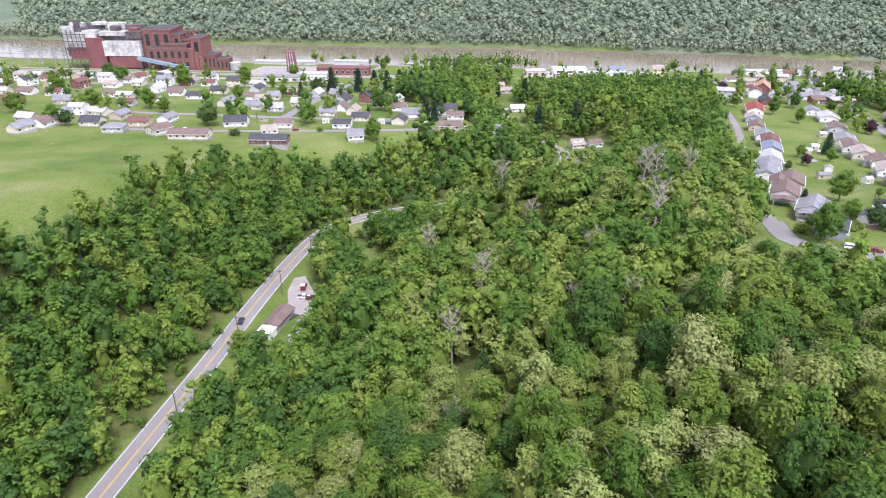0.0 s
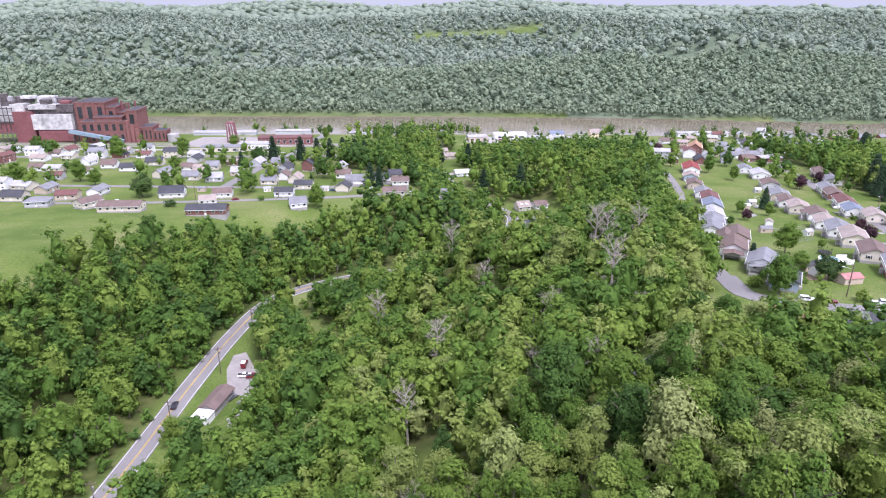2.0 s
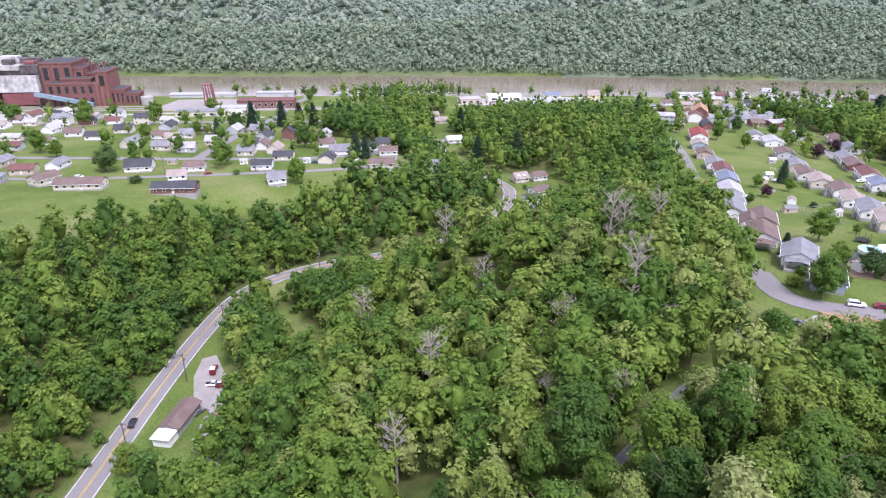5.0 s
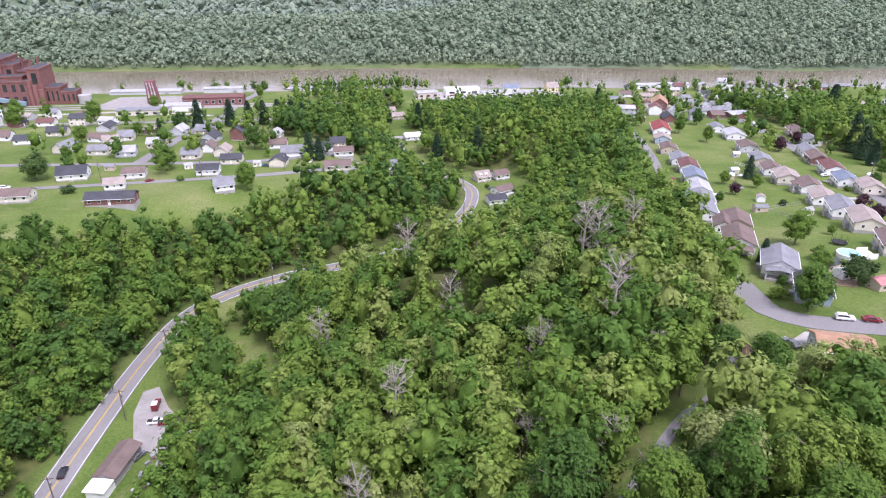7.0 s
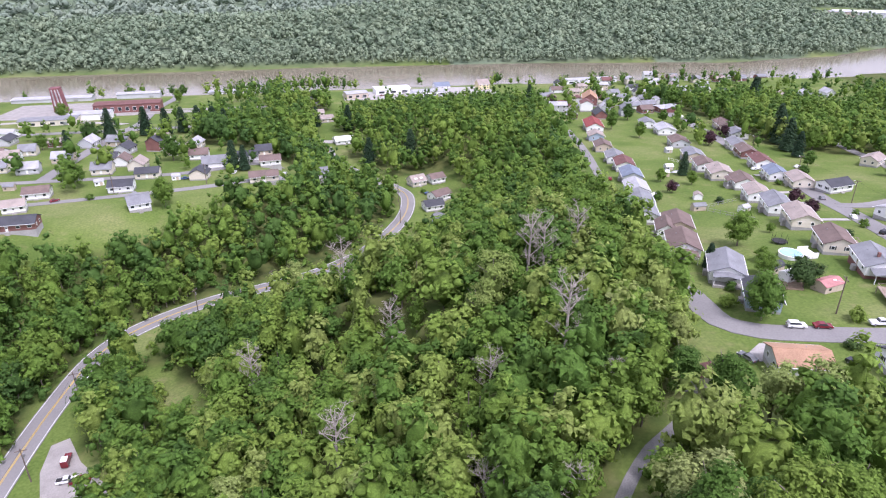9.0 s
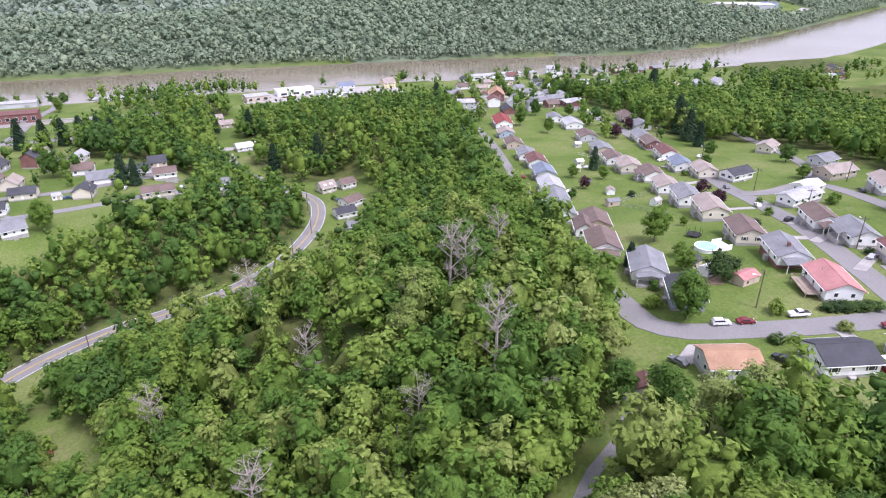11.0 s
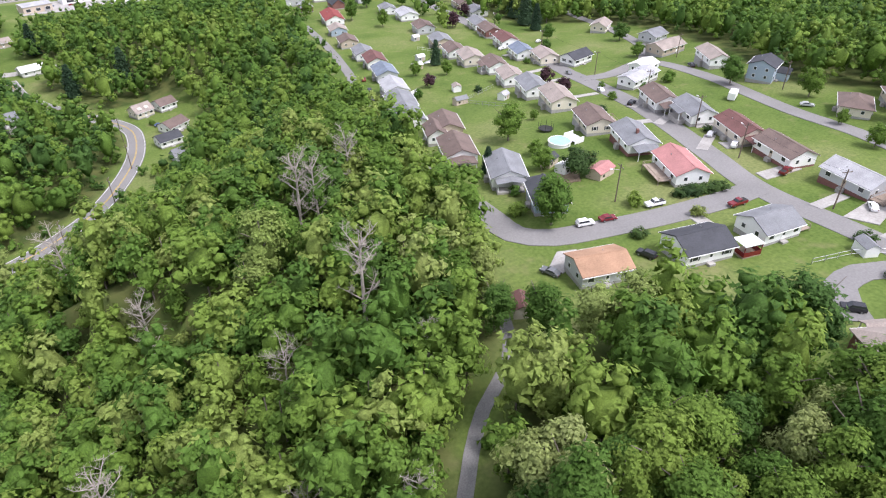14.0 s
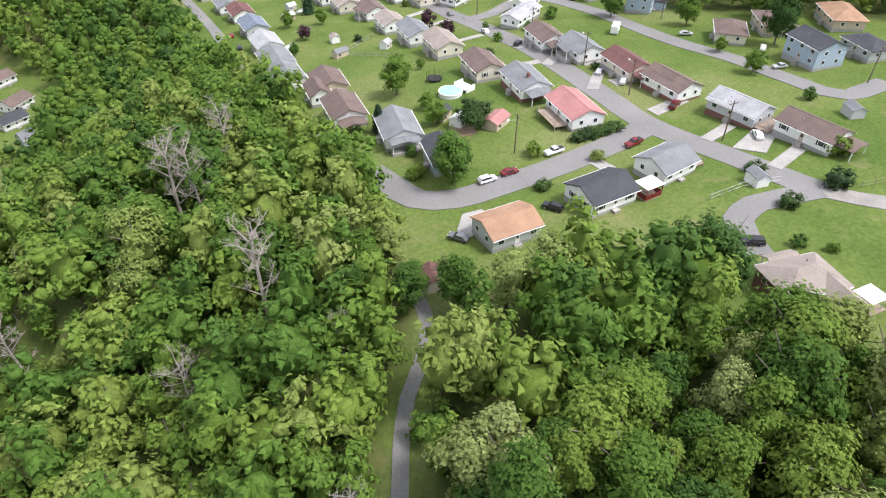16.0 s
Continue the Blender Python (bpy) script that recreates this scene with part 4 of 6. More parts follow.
rng = np.random.default_rng(11)
OPEN = [
    [(122, 364), (99, 284), (88.5, 244), (82.5, 209), (76, 181), (69, 161), (65, 154), (62, 149), (56.5, 137), (56, 132), (61, 129.5), (68, 125.5), (75, 124.5), (82, 123.5), (86, 120.5), (87, 115), (80, 104.5), (78, 100), (80, 96), (83, 93), (82, 89), (105, 70), (130, 40), (260, 40), (232, 140), (207, 183), (220, 205), (247, 240), (258, 285), (252, 314), (226, 350), (240, 425), (240, 560), (140, 560), (140, 440)],
    [(-520, 40), (-134, 110), (-128, 145), (-125, 170), (-123, 195), (-121, 218), (-110, 250), (-92, 266), (-72, 281), (-55, 294), (-35, 312), (-18, 329), (-8, 350), (-8, 375), (-25, 405), (-70, 420), (-75, 470), (-30, 500), (-45, 640), (-620, 660), (-720, 300)],
    [(38, 300), (50, 300), (66, 340), (66, 385), (40, 385), (36, 350)],
    [(5, 440), (30, 440), (30, 475), (0, 480)],
    [(10, 575), (240, 540), (330, 420), (400, 470), (470, 560), (480, 650), (440, 668), (100, 680), (0, 672), (-420, 690), (-420, 640), (-30, 600)],
    [(425, 430), (560, 440), (640, 540), (560, 560), (470, 520)],
    [(10, 535), (145, 515), (145, 590), (10, 590)],
    [(-8, 505), (15, 505), (18, 545), (-8, 550)],
]


def road_gap(x, y):
    d, side, s = along(VALLEY, x, y)
    if s < 340 and side > 0 and 136 < y < 200 and d < 24:
        return d - (25 if y < 180 else 21 if y < 190 else 13)
    return d - (5.0 if side < 0 else (18 if 226 < y < 350 and x < 48 else 9.5))


TRACK = [(62, 146), (53, 132.6), (46, 128.6), (40.7, 124), (36, 119), (28, 112), (15, 104)]
CLEARINGS = ((-3, 118, 7), (-8, 110, 6), (-42, 206, 7), (-38, 196, 8), (-46, 148, 5), (-46, 205, 6), (-50, 217, 7)) + tuple((x, y, 3.2) for x, y in ((41.5, 154.5), (41, 150), (26.5, 152.5), (47, 182), (45, 187), (33, 137), (33, 174), (-2, 150), (12, 180), (20, 130)))


def wooded(x, y, gap=0.0):
    if any(inside(p, x, y) for p in OPEN):
        return False
    if road_gap(x, y) < gap or along(TRACK, x, y)[0] < 2.3:
        return False
    if any(math.hypot(x - a, y - b) < r for a, b, r in CLEARINGS):
        return False
    return along(RIVER, x, y)[0] > 92


def far_field(x, y):
    """Pale meadows among the far woods."""
    return any(((x - a) / p) ** 2 + ((y - b) / q) ** 2 < 1 for a, b, p, q in FIELDS)


FIELDS = [(90, 1890, 190, 55), (-604, 1075, 45, 25), (905, 1035, 130, 60), (-1285, 2160, 200, 60)]


def lay_cover():
    """Leaf litter and undergrowth on the ground where the woods stand, mown or meadow grass elsewhere; hazed leaf
    colour under the far woods.
    """
    data = bpy.data.objects["ground"].data
    cover = data.attributes.new("woodland", "FLOAT", "POINT")
    values = [1.0 if (along(RIVER, x, y)[1] < 0 and along(RIVER, x, y)[0] > 55 and not far_field(x, y)) or (abs(x) < 620 and y < 760 and wooded(x, y)) else 0.0 for y in GY for x in GX]
    cover.data.foreach_set("value", values)
    # Mask for the haze-tinted ground beyond the river.
    far = data.attributes.new("hazed_far_canopy", "FLOAT", "POINT")
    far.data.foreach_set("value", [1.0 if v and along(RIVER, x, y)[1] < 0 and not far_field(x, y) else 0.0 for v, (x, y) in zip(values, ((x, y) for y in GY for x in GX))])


lay_cover()


def scatter(x0, x1, y0, y1, step, keep):
    """A loose, jittered triangular planting."""
    out, row = [], 0
    y = y0
    while y < y1:
        x = x0 + (row % 2) * step / 2
        while x < x1:
            px, py = x + (rng.random() - 0.5) * step * 0.75, y + (rng.random() - 0.5) * step * 0.75
            if keep(px, py):
                out.append((px, py))
            x += step
        y += step * 0.87
        row += 1
    return out


NEAR = (-48, 96, 52, 168)


def in_near(x, y):
    return NEAR[0] < x < NEAR[1] and NEAR[2] < y < NEAR[3]


PROTO = [make_tree(100 + i, r, t, b, l, 0.27, m, lab, low=lo, point=pt) for i, (r, t, b, l, m, lab, lo, pt) in enumerate((
    (3.9, 12.0, 36, 70, "leaf", "broad green deciduous tree in full spring leaf", 0.3, 0.3), (4.5, 13.0, 42, 66, "leaf", "wide-crowned green deciduous tree in the wood", 0.3, 0.2),
    (3.0, 13.0, 30, 70, "leaf", "slim green deciduous tree in dense wood", 0.2, 0.8), (3.4, 14.5, 36, 70, "leaf", "tall green deciduous tree with a layered crown", 0.24, 0.7),
    (4.2, 11.5, 38, 66, "leaf", "spreading bright green tree with a lumpy crown", 0.3, 0.1), (3.6, 13.0, 30, 70, "leaf_silver", "pale silvery-green tree in light bloom", 0.3, 0.4),
    (1.3, 11.0, 20, 50, "leaf", "narrow broken trunk wrapped in green climbing vines", 0.08, 0.2)))]
spots = scatter(NEAR[0], NEAR[1], NEAR[2], NEAR[3], 5.9, lambda x, y: wooded(x, y, 1.0))
spots.sort(key=lambda p: p[1] + abs(p[0] - 30) * 0.3)
near_spots, rest = spots[:262], spots[262:]
for i, (x, y) in enumerate(near_spots):
    pick = rng.random()
    k = 5 if pick < 0.05 else 6 if pick < 0.09 else int(rng.integers(0, 5))
    tagged(grow(PROTO[k], x, y, 0.68 + 0.5 * rng.random(), rng.random() * 360, 0.85 + 0.45 * rng.random()), group="trees of the near wood")


def stand_tone(x, y):
    """Shifts the leaf tone by place: darker west of the road, lighter and yellower on the central spur."""
    if y > 400:
        return 0.0
    if along(VALLEY, x, y)[1] < 0 or x < -75:
        return -0.05
    return 0.1 if 90 < y < 260 and -30 < x < 72 else 0.0


def merged(name, kinds, spots, material, label, scale=(0.75, 1.25), sink=0.0, tones=(0.1, 0.82), even=False):
    """Many trees as one mesh, each with a tone of its own."""
    vs, fs, ts, at = [], [], [], 0
    for x, y in spots:
        v, f = kinds[int(rng.integers(0, len(kinds)))]
        s, a = scale[0] + (scale[1] - scale[0]) * rng.random(), rng.random() * 6.283
        c, d = math.cos(a) * s, math.sin(a) * s
        w = np.empty_like(v)
        w[:, 0], w[:, 1] = v[:, 0] * c - v[:, 1] * d + x, v[:, 0] * d + v[:, 1] * c + y
        w[:, 2] = v[:, 2] * s * (0.85 + 0.3 * rng.random()) + gz(x, y) - sink
        vs.append(w)
        fs.append(f + at)
        ts.append(np.full(len(v), tones[0] + (tones[1] - tones[0]) * rng.random() + stand_tone(x, y)))
        at += len(v)
    ob = new(name, array_mesh(name, np.concatenate(vs), np.concatenate(fs), material))
    ob.data.attributes.new("tone", "FLOAT", "POINT").data.foreach_set("value", np.concatenate(ts))
    if even:
        ob.data.polygons.foreach_set("use_smooth", np.ones(len(ob.data.polygons), dtype=bool))
    return tagged(ob, label, "woods", kind="stuff")


def stems(spots, tall, name, label):
    """Bare stems below the crowns of the wood, as one mesh."""
    vs, fs, at = [], [], 0
    ring = np.array([(math.cos(i * 2.094), math.sin(i * 2.094)) for i in range(3)])
    for x, y in spots:
        z, r = gz(x, y), 0.22
        lo = np.column_stack([x + ring[:, 0] * r, y + ring[:, 1] * r, np.full(3, z - 0.6)])
        hi = np.column_stack([x + ring[:, 0] * r * 0.5, y + ring[:, 1] * r * 0.5, np.full(3, z + tall)])
        vs += [lo, hi]
        for i in range(3):
            j = (i + 1) % 3
            fs += [(at + i, at + j, at + 3 + j), (at + i, at + 3 + j, at + 3 + i)]
        at += 6
    return tagged(new(name, array_mesh(name, np.concatenate(vs), np.array(fs), M["bark"])), label, "woods", kind="stuff")


MID = [crown_arrays(np.random.default_rng(200 + i), r, t, b, 18, 0.48, 2, lo, pt) for i, (r, t, b, lo, pt) in enumerate(((3.9, 12, 16, 0.2, 0.3), (4.5, 13, 18, 0.22, 0.2), (3.1, 13, 14, 0.15, 0.8), (3.5, 14.5, 16, 0.18, 0.7), (4.4, 11.5, 17, 0.2, 0.1)))]
LOW = [crown_arrays(np.random.default_rng(300 + i), r, t, b + 1, 8, 0.6, 1, lo, pt) for i, (r, t, b, lo, pt) in enumerate(((4.4, 12.5, 7, 0.2, 0.2), (5.0, 13, 8, 0.2, 0.3), (3.8, 13.5, 7, 0.15, 0.7), (4.6, 15, 8, 0.2, 0.4)))]
FAR = [crown_arrays(np.random.default_rng(400 + i), r, t, 4, 9, 1.0, 1, 0.4, pt) for i, (r, t, pt) in enumerate(((6.4, 14, 0.2), (7.0, 14.5, 0.1), (5.6, 15.5, 0.5), (6.0, 13.5, 0.3)))]
mid_spots = rest + scatter(-165, 100, 20, 262, 6.1, lambda x, y: not in_near(x, y) and wooded(x, y, 1.0) and y > 30 and math.hypot(x, y - 60) < 235)
merged("mid_woods", MID, mid_spots, M["leaf_wood"], "dense spring-green deciduous woods on the valley slopes")
stems(mid_spots, 9, "wood_stems", "grey stems in the woods of the valley slopes")
low_spots = scatter(-420, 420, 20, 690, 7.7, lambda x, y: not in_near(x, y) and wooded(x, y, 1.0) and not (-165 < x < 100 and 20 < y < 262 and math.hypot(x, y - 60) < 235) and math.hypot(x, y) > 60 and not (x < -130 and y < 130))
merged("back_woods", LOW, low_spots, M["leaf_wood"], "dense green deciduous woods between the houses and the river", tones=(0.05, 0.75))
UNDER = [crown_arrays(np.random.default_rng(500 + i), 2.0, 3.6, 4, 12, 0.5, 1, 0.15, 0.3) for i in range(3)]
merged("undergrowth", UNDER, scatter(-100, 100, 50, 345, 5.0, lambda x, y: (wooded(x, y, -1.5) or (205 < y < 345 and -60 < x < 40 and along(VALLEY, x, y)[1] > 0 and 6 < along(VALLEY, x, y)[0] < 26)) and rng.random() < 0.6), M["leaf_wood"], "leafy undergrowth and saplings on the forest floor")


def far_keep(near, most):
    def keep(x, y):
        d, side, s = along(RIVER, x, y)
        return side < 0 and near < d < most and not far_field(x, y) and -0.75 * y < x < 1.25 * y + 150
    return keep


# Far-bank crowns carry the haze in their leaf colour.
merged("far_woods", FAR, scatter(-1000, 1500, 760, 1500, 13.5, far_keep(68, 330)), M["leaf_far_hazed"], "green wooded hills across the river", (0.95, 1.45), 5.0, (0.0, 1.0))
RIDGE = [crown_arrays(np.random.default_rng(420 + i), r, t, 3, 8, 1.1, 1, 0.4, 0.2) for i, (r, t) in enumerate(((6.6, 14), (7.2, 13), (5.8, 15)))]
# Ridges and skyline below use the leaf colour with painted haze.
merged("far_hills_woods", RIDGE, scatter(-1500, 2000, 1000, 2600, 29, far_keep(330, 1600)), M["leaf_ridge_hazed"], "far wooded ridges beyond the river", (1.6, 2.5), 11.0, (0.1, 1.0))
DOME = [crown_arrays(np.random.default_rng(440 + i), r, 13, 0, 4, 1.0, 1, 0.2, 0.2) for i, r in enumerate((9.0, 11.0))]
merged("skyline_woods", DOME, scatter(-2600, 2800, 2000, 4300, 46, far_keep(1600, 3400)), M["leaf_ridge_hazed"], "low wooded skyline far beyond the river", (3.0, 4.5), 18.0, (0.4, 1.0), even=True)
BANK = [crown_arrays(np.random.default_rng(450 + i), 3.6, 11, 4, 6, 1.0, 1, 0.2, 0.5) for i in range(3)]
merged("bank_trees", BANK, scatter(-1000, 1300, 690, 1150, 7.5, lambda x, y: along(RIVER, x, y)[1] < 0 and 55 < along(RIVER, x, y)[0] < 82), M["leaf_far_hazed"], "line of lighter green trees along the far river bank", (0.7, 1.3), 0.0, (0.5, 1.0))


# ---- houses on the flats ----
random.seed(21)
ROOFS, WALLS = ("grey", "brown", "dark", "pale", "tan", "grey", "maroon", "pale"), ("white", "white", "white", "cream", "grey", "tan", "brick")
ROWS = [(150, 445, 235, 452, 5), (150, 470, 235, 476, 5), (158, 492, 250, 496, 5), (235, 520, 400, 500, 8), (165, 532, 300, 540, 7), (170, 556, 330, 560, 8), (190, 590, 340, 586, 7), (200, 620, 400, 612, 9), (260, 470, 330, 440, 4), (300, 645, 440, 640, 6),
        (440, 450, 540, 520, 5), (470, 480, 560, 540, 4), (-420, 330, -275, 330, 7), (-420, 365, -290, 368, 7), (-420, 402, -285, 408, 7), (-430, 440, -270, 445, 8), (-400, 475, -250, 480, 7), (-150, 430, -80, 432, 4), (-262, 322, -205, 322, 3), (-250, 395, -235, 440, 2), (-178, 385, -160, 386, 1), (-270, 462, -170, 466, 6), (-165, 410, -140, 412, 2), (-110, 408, -60, 412, 3), (-420, 300, -220, 290, 8), (-420, 510, -330, 512, 5),
        (-300, 512, -200, 510, 5), (-250, 345, -222, 352, 2)]
for x0, y0, x1, y1, count in ROWS:
    for i in range(count):
        k = (i + 0.5) / count
        tagged(house(x0 + (x1 - x0) * k + random.uniform(-3, 3), y0 + (y1 - y0) * k + random.uniform(-4, 4), random.choice((0, 6, 80, 74, -12)), random.uniform(9, 13.5), random.uniform(7.5, 9.5), random.choice(ROOFS), random.choice(WALLS),
                     storeys=random.choice((1, 1, 1, 2)), rise=random.uniform(1.7, 3), windows=3, simple=True), group="houses on the river flats")
house(142, 622, 8, 12, 10, "tan", "yellow", storeys=2, rise=4, label="tall cream-yellow house with a steep roof by the river")
house(108, 636, 5, 16, 11, "blue", "white", rise=3, label="white house with a blue-grey roof by the river")
house(196, 512, 70, 20, 12, "orange", "brick", storeys=2, rise=4, label="large brick building with an orange-brown roof")
house(226, 455, 10, 18, 11, "pale", "brick", rise=0.8, label="low flat red brick building with a pale roof")
house(-3, 537, 10, 13, 9, "tan", "cream"), house(4, 522, 15, 11, 9, "tan", "tan")
house(13, 457, 12, 13, 9, "white", "white", label="white-roofed metal building beside the road")


def shed_hall(x, y, turn, long, deep, tall, roof, wall, label, windows=0, rise=0.6):
    """A plain hall with a shallow roof."""
    root = new("hall")
    zs = [gz(x + u * long / 2, y + v * deep / 2) for u in (-1, 1) for v in (-1, 1)]
    root.matrix_basis = pose(x, y, min(zs), 0, 0, turn)
    X, Y = long / 2, deep / 2
    part("wall", gable_end(bmesh.new(), -X, X, -Y, Y, -0.5, tall, tall + rise), WALL[wall], root)
    part("roof", gable_roof(bmesh.new(), -X, X, -Y, Y, tall, tall + rise, 0.4), ROOF[roof], root)
    for i in range(windows):
        window(root, (i + 0.5) / windows * long - X, -Y - 0.02, tall * 0.35, long / windows * 0.5, tall * 0.4, False)
    part("loading_door", one_box(X * 0.6, -Y - 0.03, 0, 3.2, 0.12, min(3.2, tall * 0.7)), M["metal"], root)
    return tagged(root, label, "building")


shed_hall(-140, 580, 3, 46, 14, 7, "maroon", "brick", "long red brick hall with rows of windows", 9)
shed_hall(-158, 552, 3, 26, 12, 5, "pale", "white", "pale-roofed low hall beside the brick hall", 0)
shed_hall(-180, 536, 4, 36, 12, 4.5, "grey", "cream", "long grey-roofed hall with cream walls", 6)
shed_hall(-215, 648, 2, 60, 12, 4, "pale", "grey", "long pale-roofed shed by the river", 0)
shed_hall(-150, 655, 2, 34, 10, 5, "pale", "grey", "long pale shed by the river", 0)
shed_hall(62, 622, 6, 30, 14, 5, "white", "white", "white-roofed store on the paved yard", 3)
shed_hall(30, 602, 12, 18, 12, 5, "pale", "tan", "pale store building on the paved yard", 3)
shed_hall(90, 600, 6, 28, 12, 4.5, "pale", "white", "long pale building on the flats", 4)
shed_hall(250, 640, 3, 50, 10, 4.5, "pale", "white", "long pale building by the river bank", 6)
shed_hall(-85, 690, 3, 30, 10, 5, "pale", "white", "long white building by the river bank", 5)
shed_hall(880, 1030, -25, 90, 40, 10, "white", "grey", "large white works hall across the river", 0)
shed_hall(820, 1010, -25, 40, 22, 9, "pale", "tan", "pale works hall across the river", 0)
shed_hall(930, 1025, -25, 26, 18, 12, "blue", "blue", "blue works building across the river", 0)
tagged(obj("pavement", patch([(760, 985), (800, 1060), (960, 1080), (1040, 1040), (960, 985)], 0.6), M["concrete"]), "pale paved works yard across the river", "pavement", kind="structure")


# ---- the old power station ----
def block(parent, x0, x1, y0, y1, tall, mat, name="brick_block", cols=0, rows=0, cornice=True, z0=0.0):
    b = part(name, one_box((x0 + x1) / 2, (y0 + y1) / 2, z0 - 1 if z0 == 0 else z0, x1 - x0, y1 - y0, tall + (1 if z0 == 0 else 0)), mat, parent)
    if cornice:
        part("cornice", one_box((x0 + x1) / 2, (y0 + y1) / 2, z0 + tall - 0.2, x1 - x0 + 1.0, y1 - y0 + 1.0, 1.1), mat, b)
        part("flat_roof", one_box((x0 + x1) / 2, (y0 + y1) / 2, z0 + tall + 0.7, x1 - x0 - 1.0, y1 - y0 - 1.0, 0.3), ROOF["dark"], b)
    for i in range(cols):
        for j in range(rows):
            cx = x0 + (i + 0.5) / cols * (x1 - x0)
            hh = tall / rows * 0.6
            part("tall_window", one_box(cx, y0 - 0.05, z0 + tall * (j + 0.2) / rows, (x1 - x0) / cols * 0.42, 0.5, hh), M["glass"], b)
            part("pilaster", one_box(x0 + (i + 1) / cols * (x1 - x0) - 0.6, y0 - 0.25, z0, 1.0, 0.8, tall), mat, b) if j == 0 else None
    return b


BRICKS = WALL["brick"]
SHEET = surface("weathered_white_sheeting", (0.26, 0.255, 0.25), (0.66, 0.65, 0.63), 0.6, 0.35, 0.09, 0.1)
REDSHEET = surface("red_painted_sheeting", (0.15, 0.06, 0.062), (0.24, 0.095, 0.098), 0.6, 0.8, 0.12, 0.1)
DARKSTEEL = surface("sooty_steel", (0.05, 0.045, 0.045), (0.16, 0.14, 0.135), 0.7, 0.6, 0.15, 0.2)
plant = new("power_station")
plant.matrix_basis = pose(-330, 585, gz(-330, 585), 0, 0, 4) @ Matrix.Diagonal((1, 1, 0.88, 1))
# brick halls
block(plant, 1, 27, 8, 40, 38, BRICKS, cols=3, rows=2)
block(plant, 27, 35, 10, 36, 33, BRICKS, cols=1, rows=2)
block(plant, 35, 50, 14, 36, 27, BRICKS, cols=2, rows=2)
block(plant, 48, 57, 0, 26, 31, BRICKS, cols=1, rows=2)
block(plant, 9, 47, -4, 8, 21, BRICKS, cols=6, rows=2)
block(plant, 20, 44, -1, 8, 25, BRICKS, cols=0, rows=0)
block(plant, 57, 68, 2, 20, 14, BRICKS, cols=3, rows=1)
block(plant, 68, 79, 3, 16, 10, BRICKS, cols=3, rows=1)
for u in (49, 53, 57):
    rt = bmesh.new()
    tube(rt, (u - 1, -2, -1), (u - 1, -2, 22 - (u - 49)), 2.1, 2.1, 14)
    part("round_bay", rt, BRICKS, plant)
# boiler houses in torn sheeting on a dark steel frame
block(plant, -50, 1, 6, 30, 34, DARKSTEEL, "boiler_house", cornice=False)
block(plant, -70, -50, 6, 26, 28, DARKSTEEL, "boiler_house", cornice=False, z0=12)
for x0, x1, y0, y1, z0, tall, mat, name in (
        (-71, -51, 4.6, 6, 21, 15, SHEET, "sheet_panel"), (-71, -60, 4.4, 6, 36, 6, SHEET, "sheet_panel"), (-66, -50, 3.6, 6, 9, 10, REDSHEET, "red_panel"),
        (-50, -33, 2, 6, 0, 31, REDSHEET, "red_panel"), (-34, 0, 1.5, 6, 13, 15, SHEET, "sheet_panel"), (-30, 0, 1, 6, 1, 11, REDSHEET, "red_panel"),
        (-36, -13, 3, 16, 33, 4, SHEET, "sheet_panel"), (-52, -40, 4, 16, 31, 7, SHEET, "sheet_panel"), (-13, 1, 5, 18, 30, 7, DARKSTEEL, "steel_housing")):
    part(name, one_box((x0 + x1) / 2, (y0 + y1) / 2, z0, x1 - x0, y1 - y0, tall), mat, plant)
for x0, x1, yy, zz, tall, mat in ((-66, -54, 14, 40, 4.5, SHEET), (-52, -38, 18, 38, 6, DARKSTEEL), (-46, -34, 16, 42, 3, SHEET), (-34, -18, 20, 36, 8, SHEET), (-28, -20, 12, 37, 5, DARKSTEEL),
                               (-18, -2, 22, 34, 8, DARKSTEEL), (-12, -4, 14, 37, 3, REDSHEET), (-60, -56, 10, 40, 8, DARKSTEEL)):
    part("roof_duct", one_box((x0 + x1) / 2, yy, zz, x1 - x0, 7, tall, bevel=0.4), mat, plant)
for i in range(6):
    leg = bmesh.new()
    tube(leg, (-70 + i * 4, 3, -1), (-70 + i * 4, 3, 40 - i), 0.35, 0.35, 5)
    part("gantry_leg", leg, DARKSTEEL, plant)
for zz in (4, 9, 20, 27, 34):
    part("gantry_beam", one_box(-60, 3, zz, 21, 0.6, 0.7), DARKSTEEL, plant)
for i in range(5):
    br = bmesh.new()
    tube(br, (-70 + i * 4, 3, 0), (-66 + i * 4, 3, 9), 0.22, 0.22, 4)
    part("gantry_brace", br, DARKSTEEL, plant)
for x0, x1, zz in ((-36, -13, 37.2), (-13, 1, 37.2), (-52, -40, 38.2), (1, 27, 39.2)):
    for v in (4.2, 15):
        part("roof_rail", one_box((x0 + x1) / 2, v, zz + 0.9, x1 - x0, 0.12, 0.15), DARKSTEEL, plant)
conv = bmesh.new()
box(conv, 0, 0, 0, 46, 3.6, 3.2)
bmesh.ops.transform(conv, matrix=Matrix.Translation((23, -8.5, 6.5)) @ Matrix.Rotation(radians(13), 4, "Y"), verts=conv.verts)
part("conveyor_gallery", conv, surface("blue_green_cladding", (0.16, 0.24, 0.29), (0.26, 0.35, 0.40), 0.6, 2, 0.3, 0.1), plant, "blue-grey sloping conveyor gallery")
for u, hh in ((4, 10), (14, 8), (24, 5.5), (34, 3.2)):
    part("gallery_trestle", one_box(u, -8.5, -1, 0.6, 3, hh), DARKSTEEL, plant)
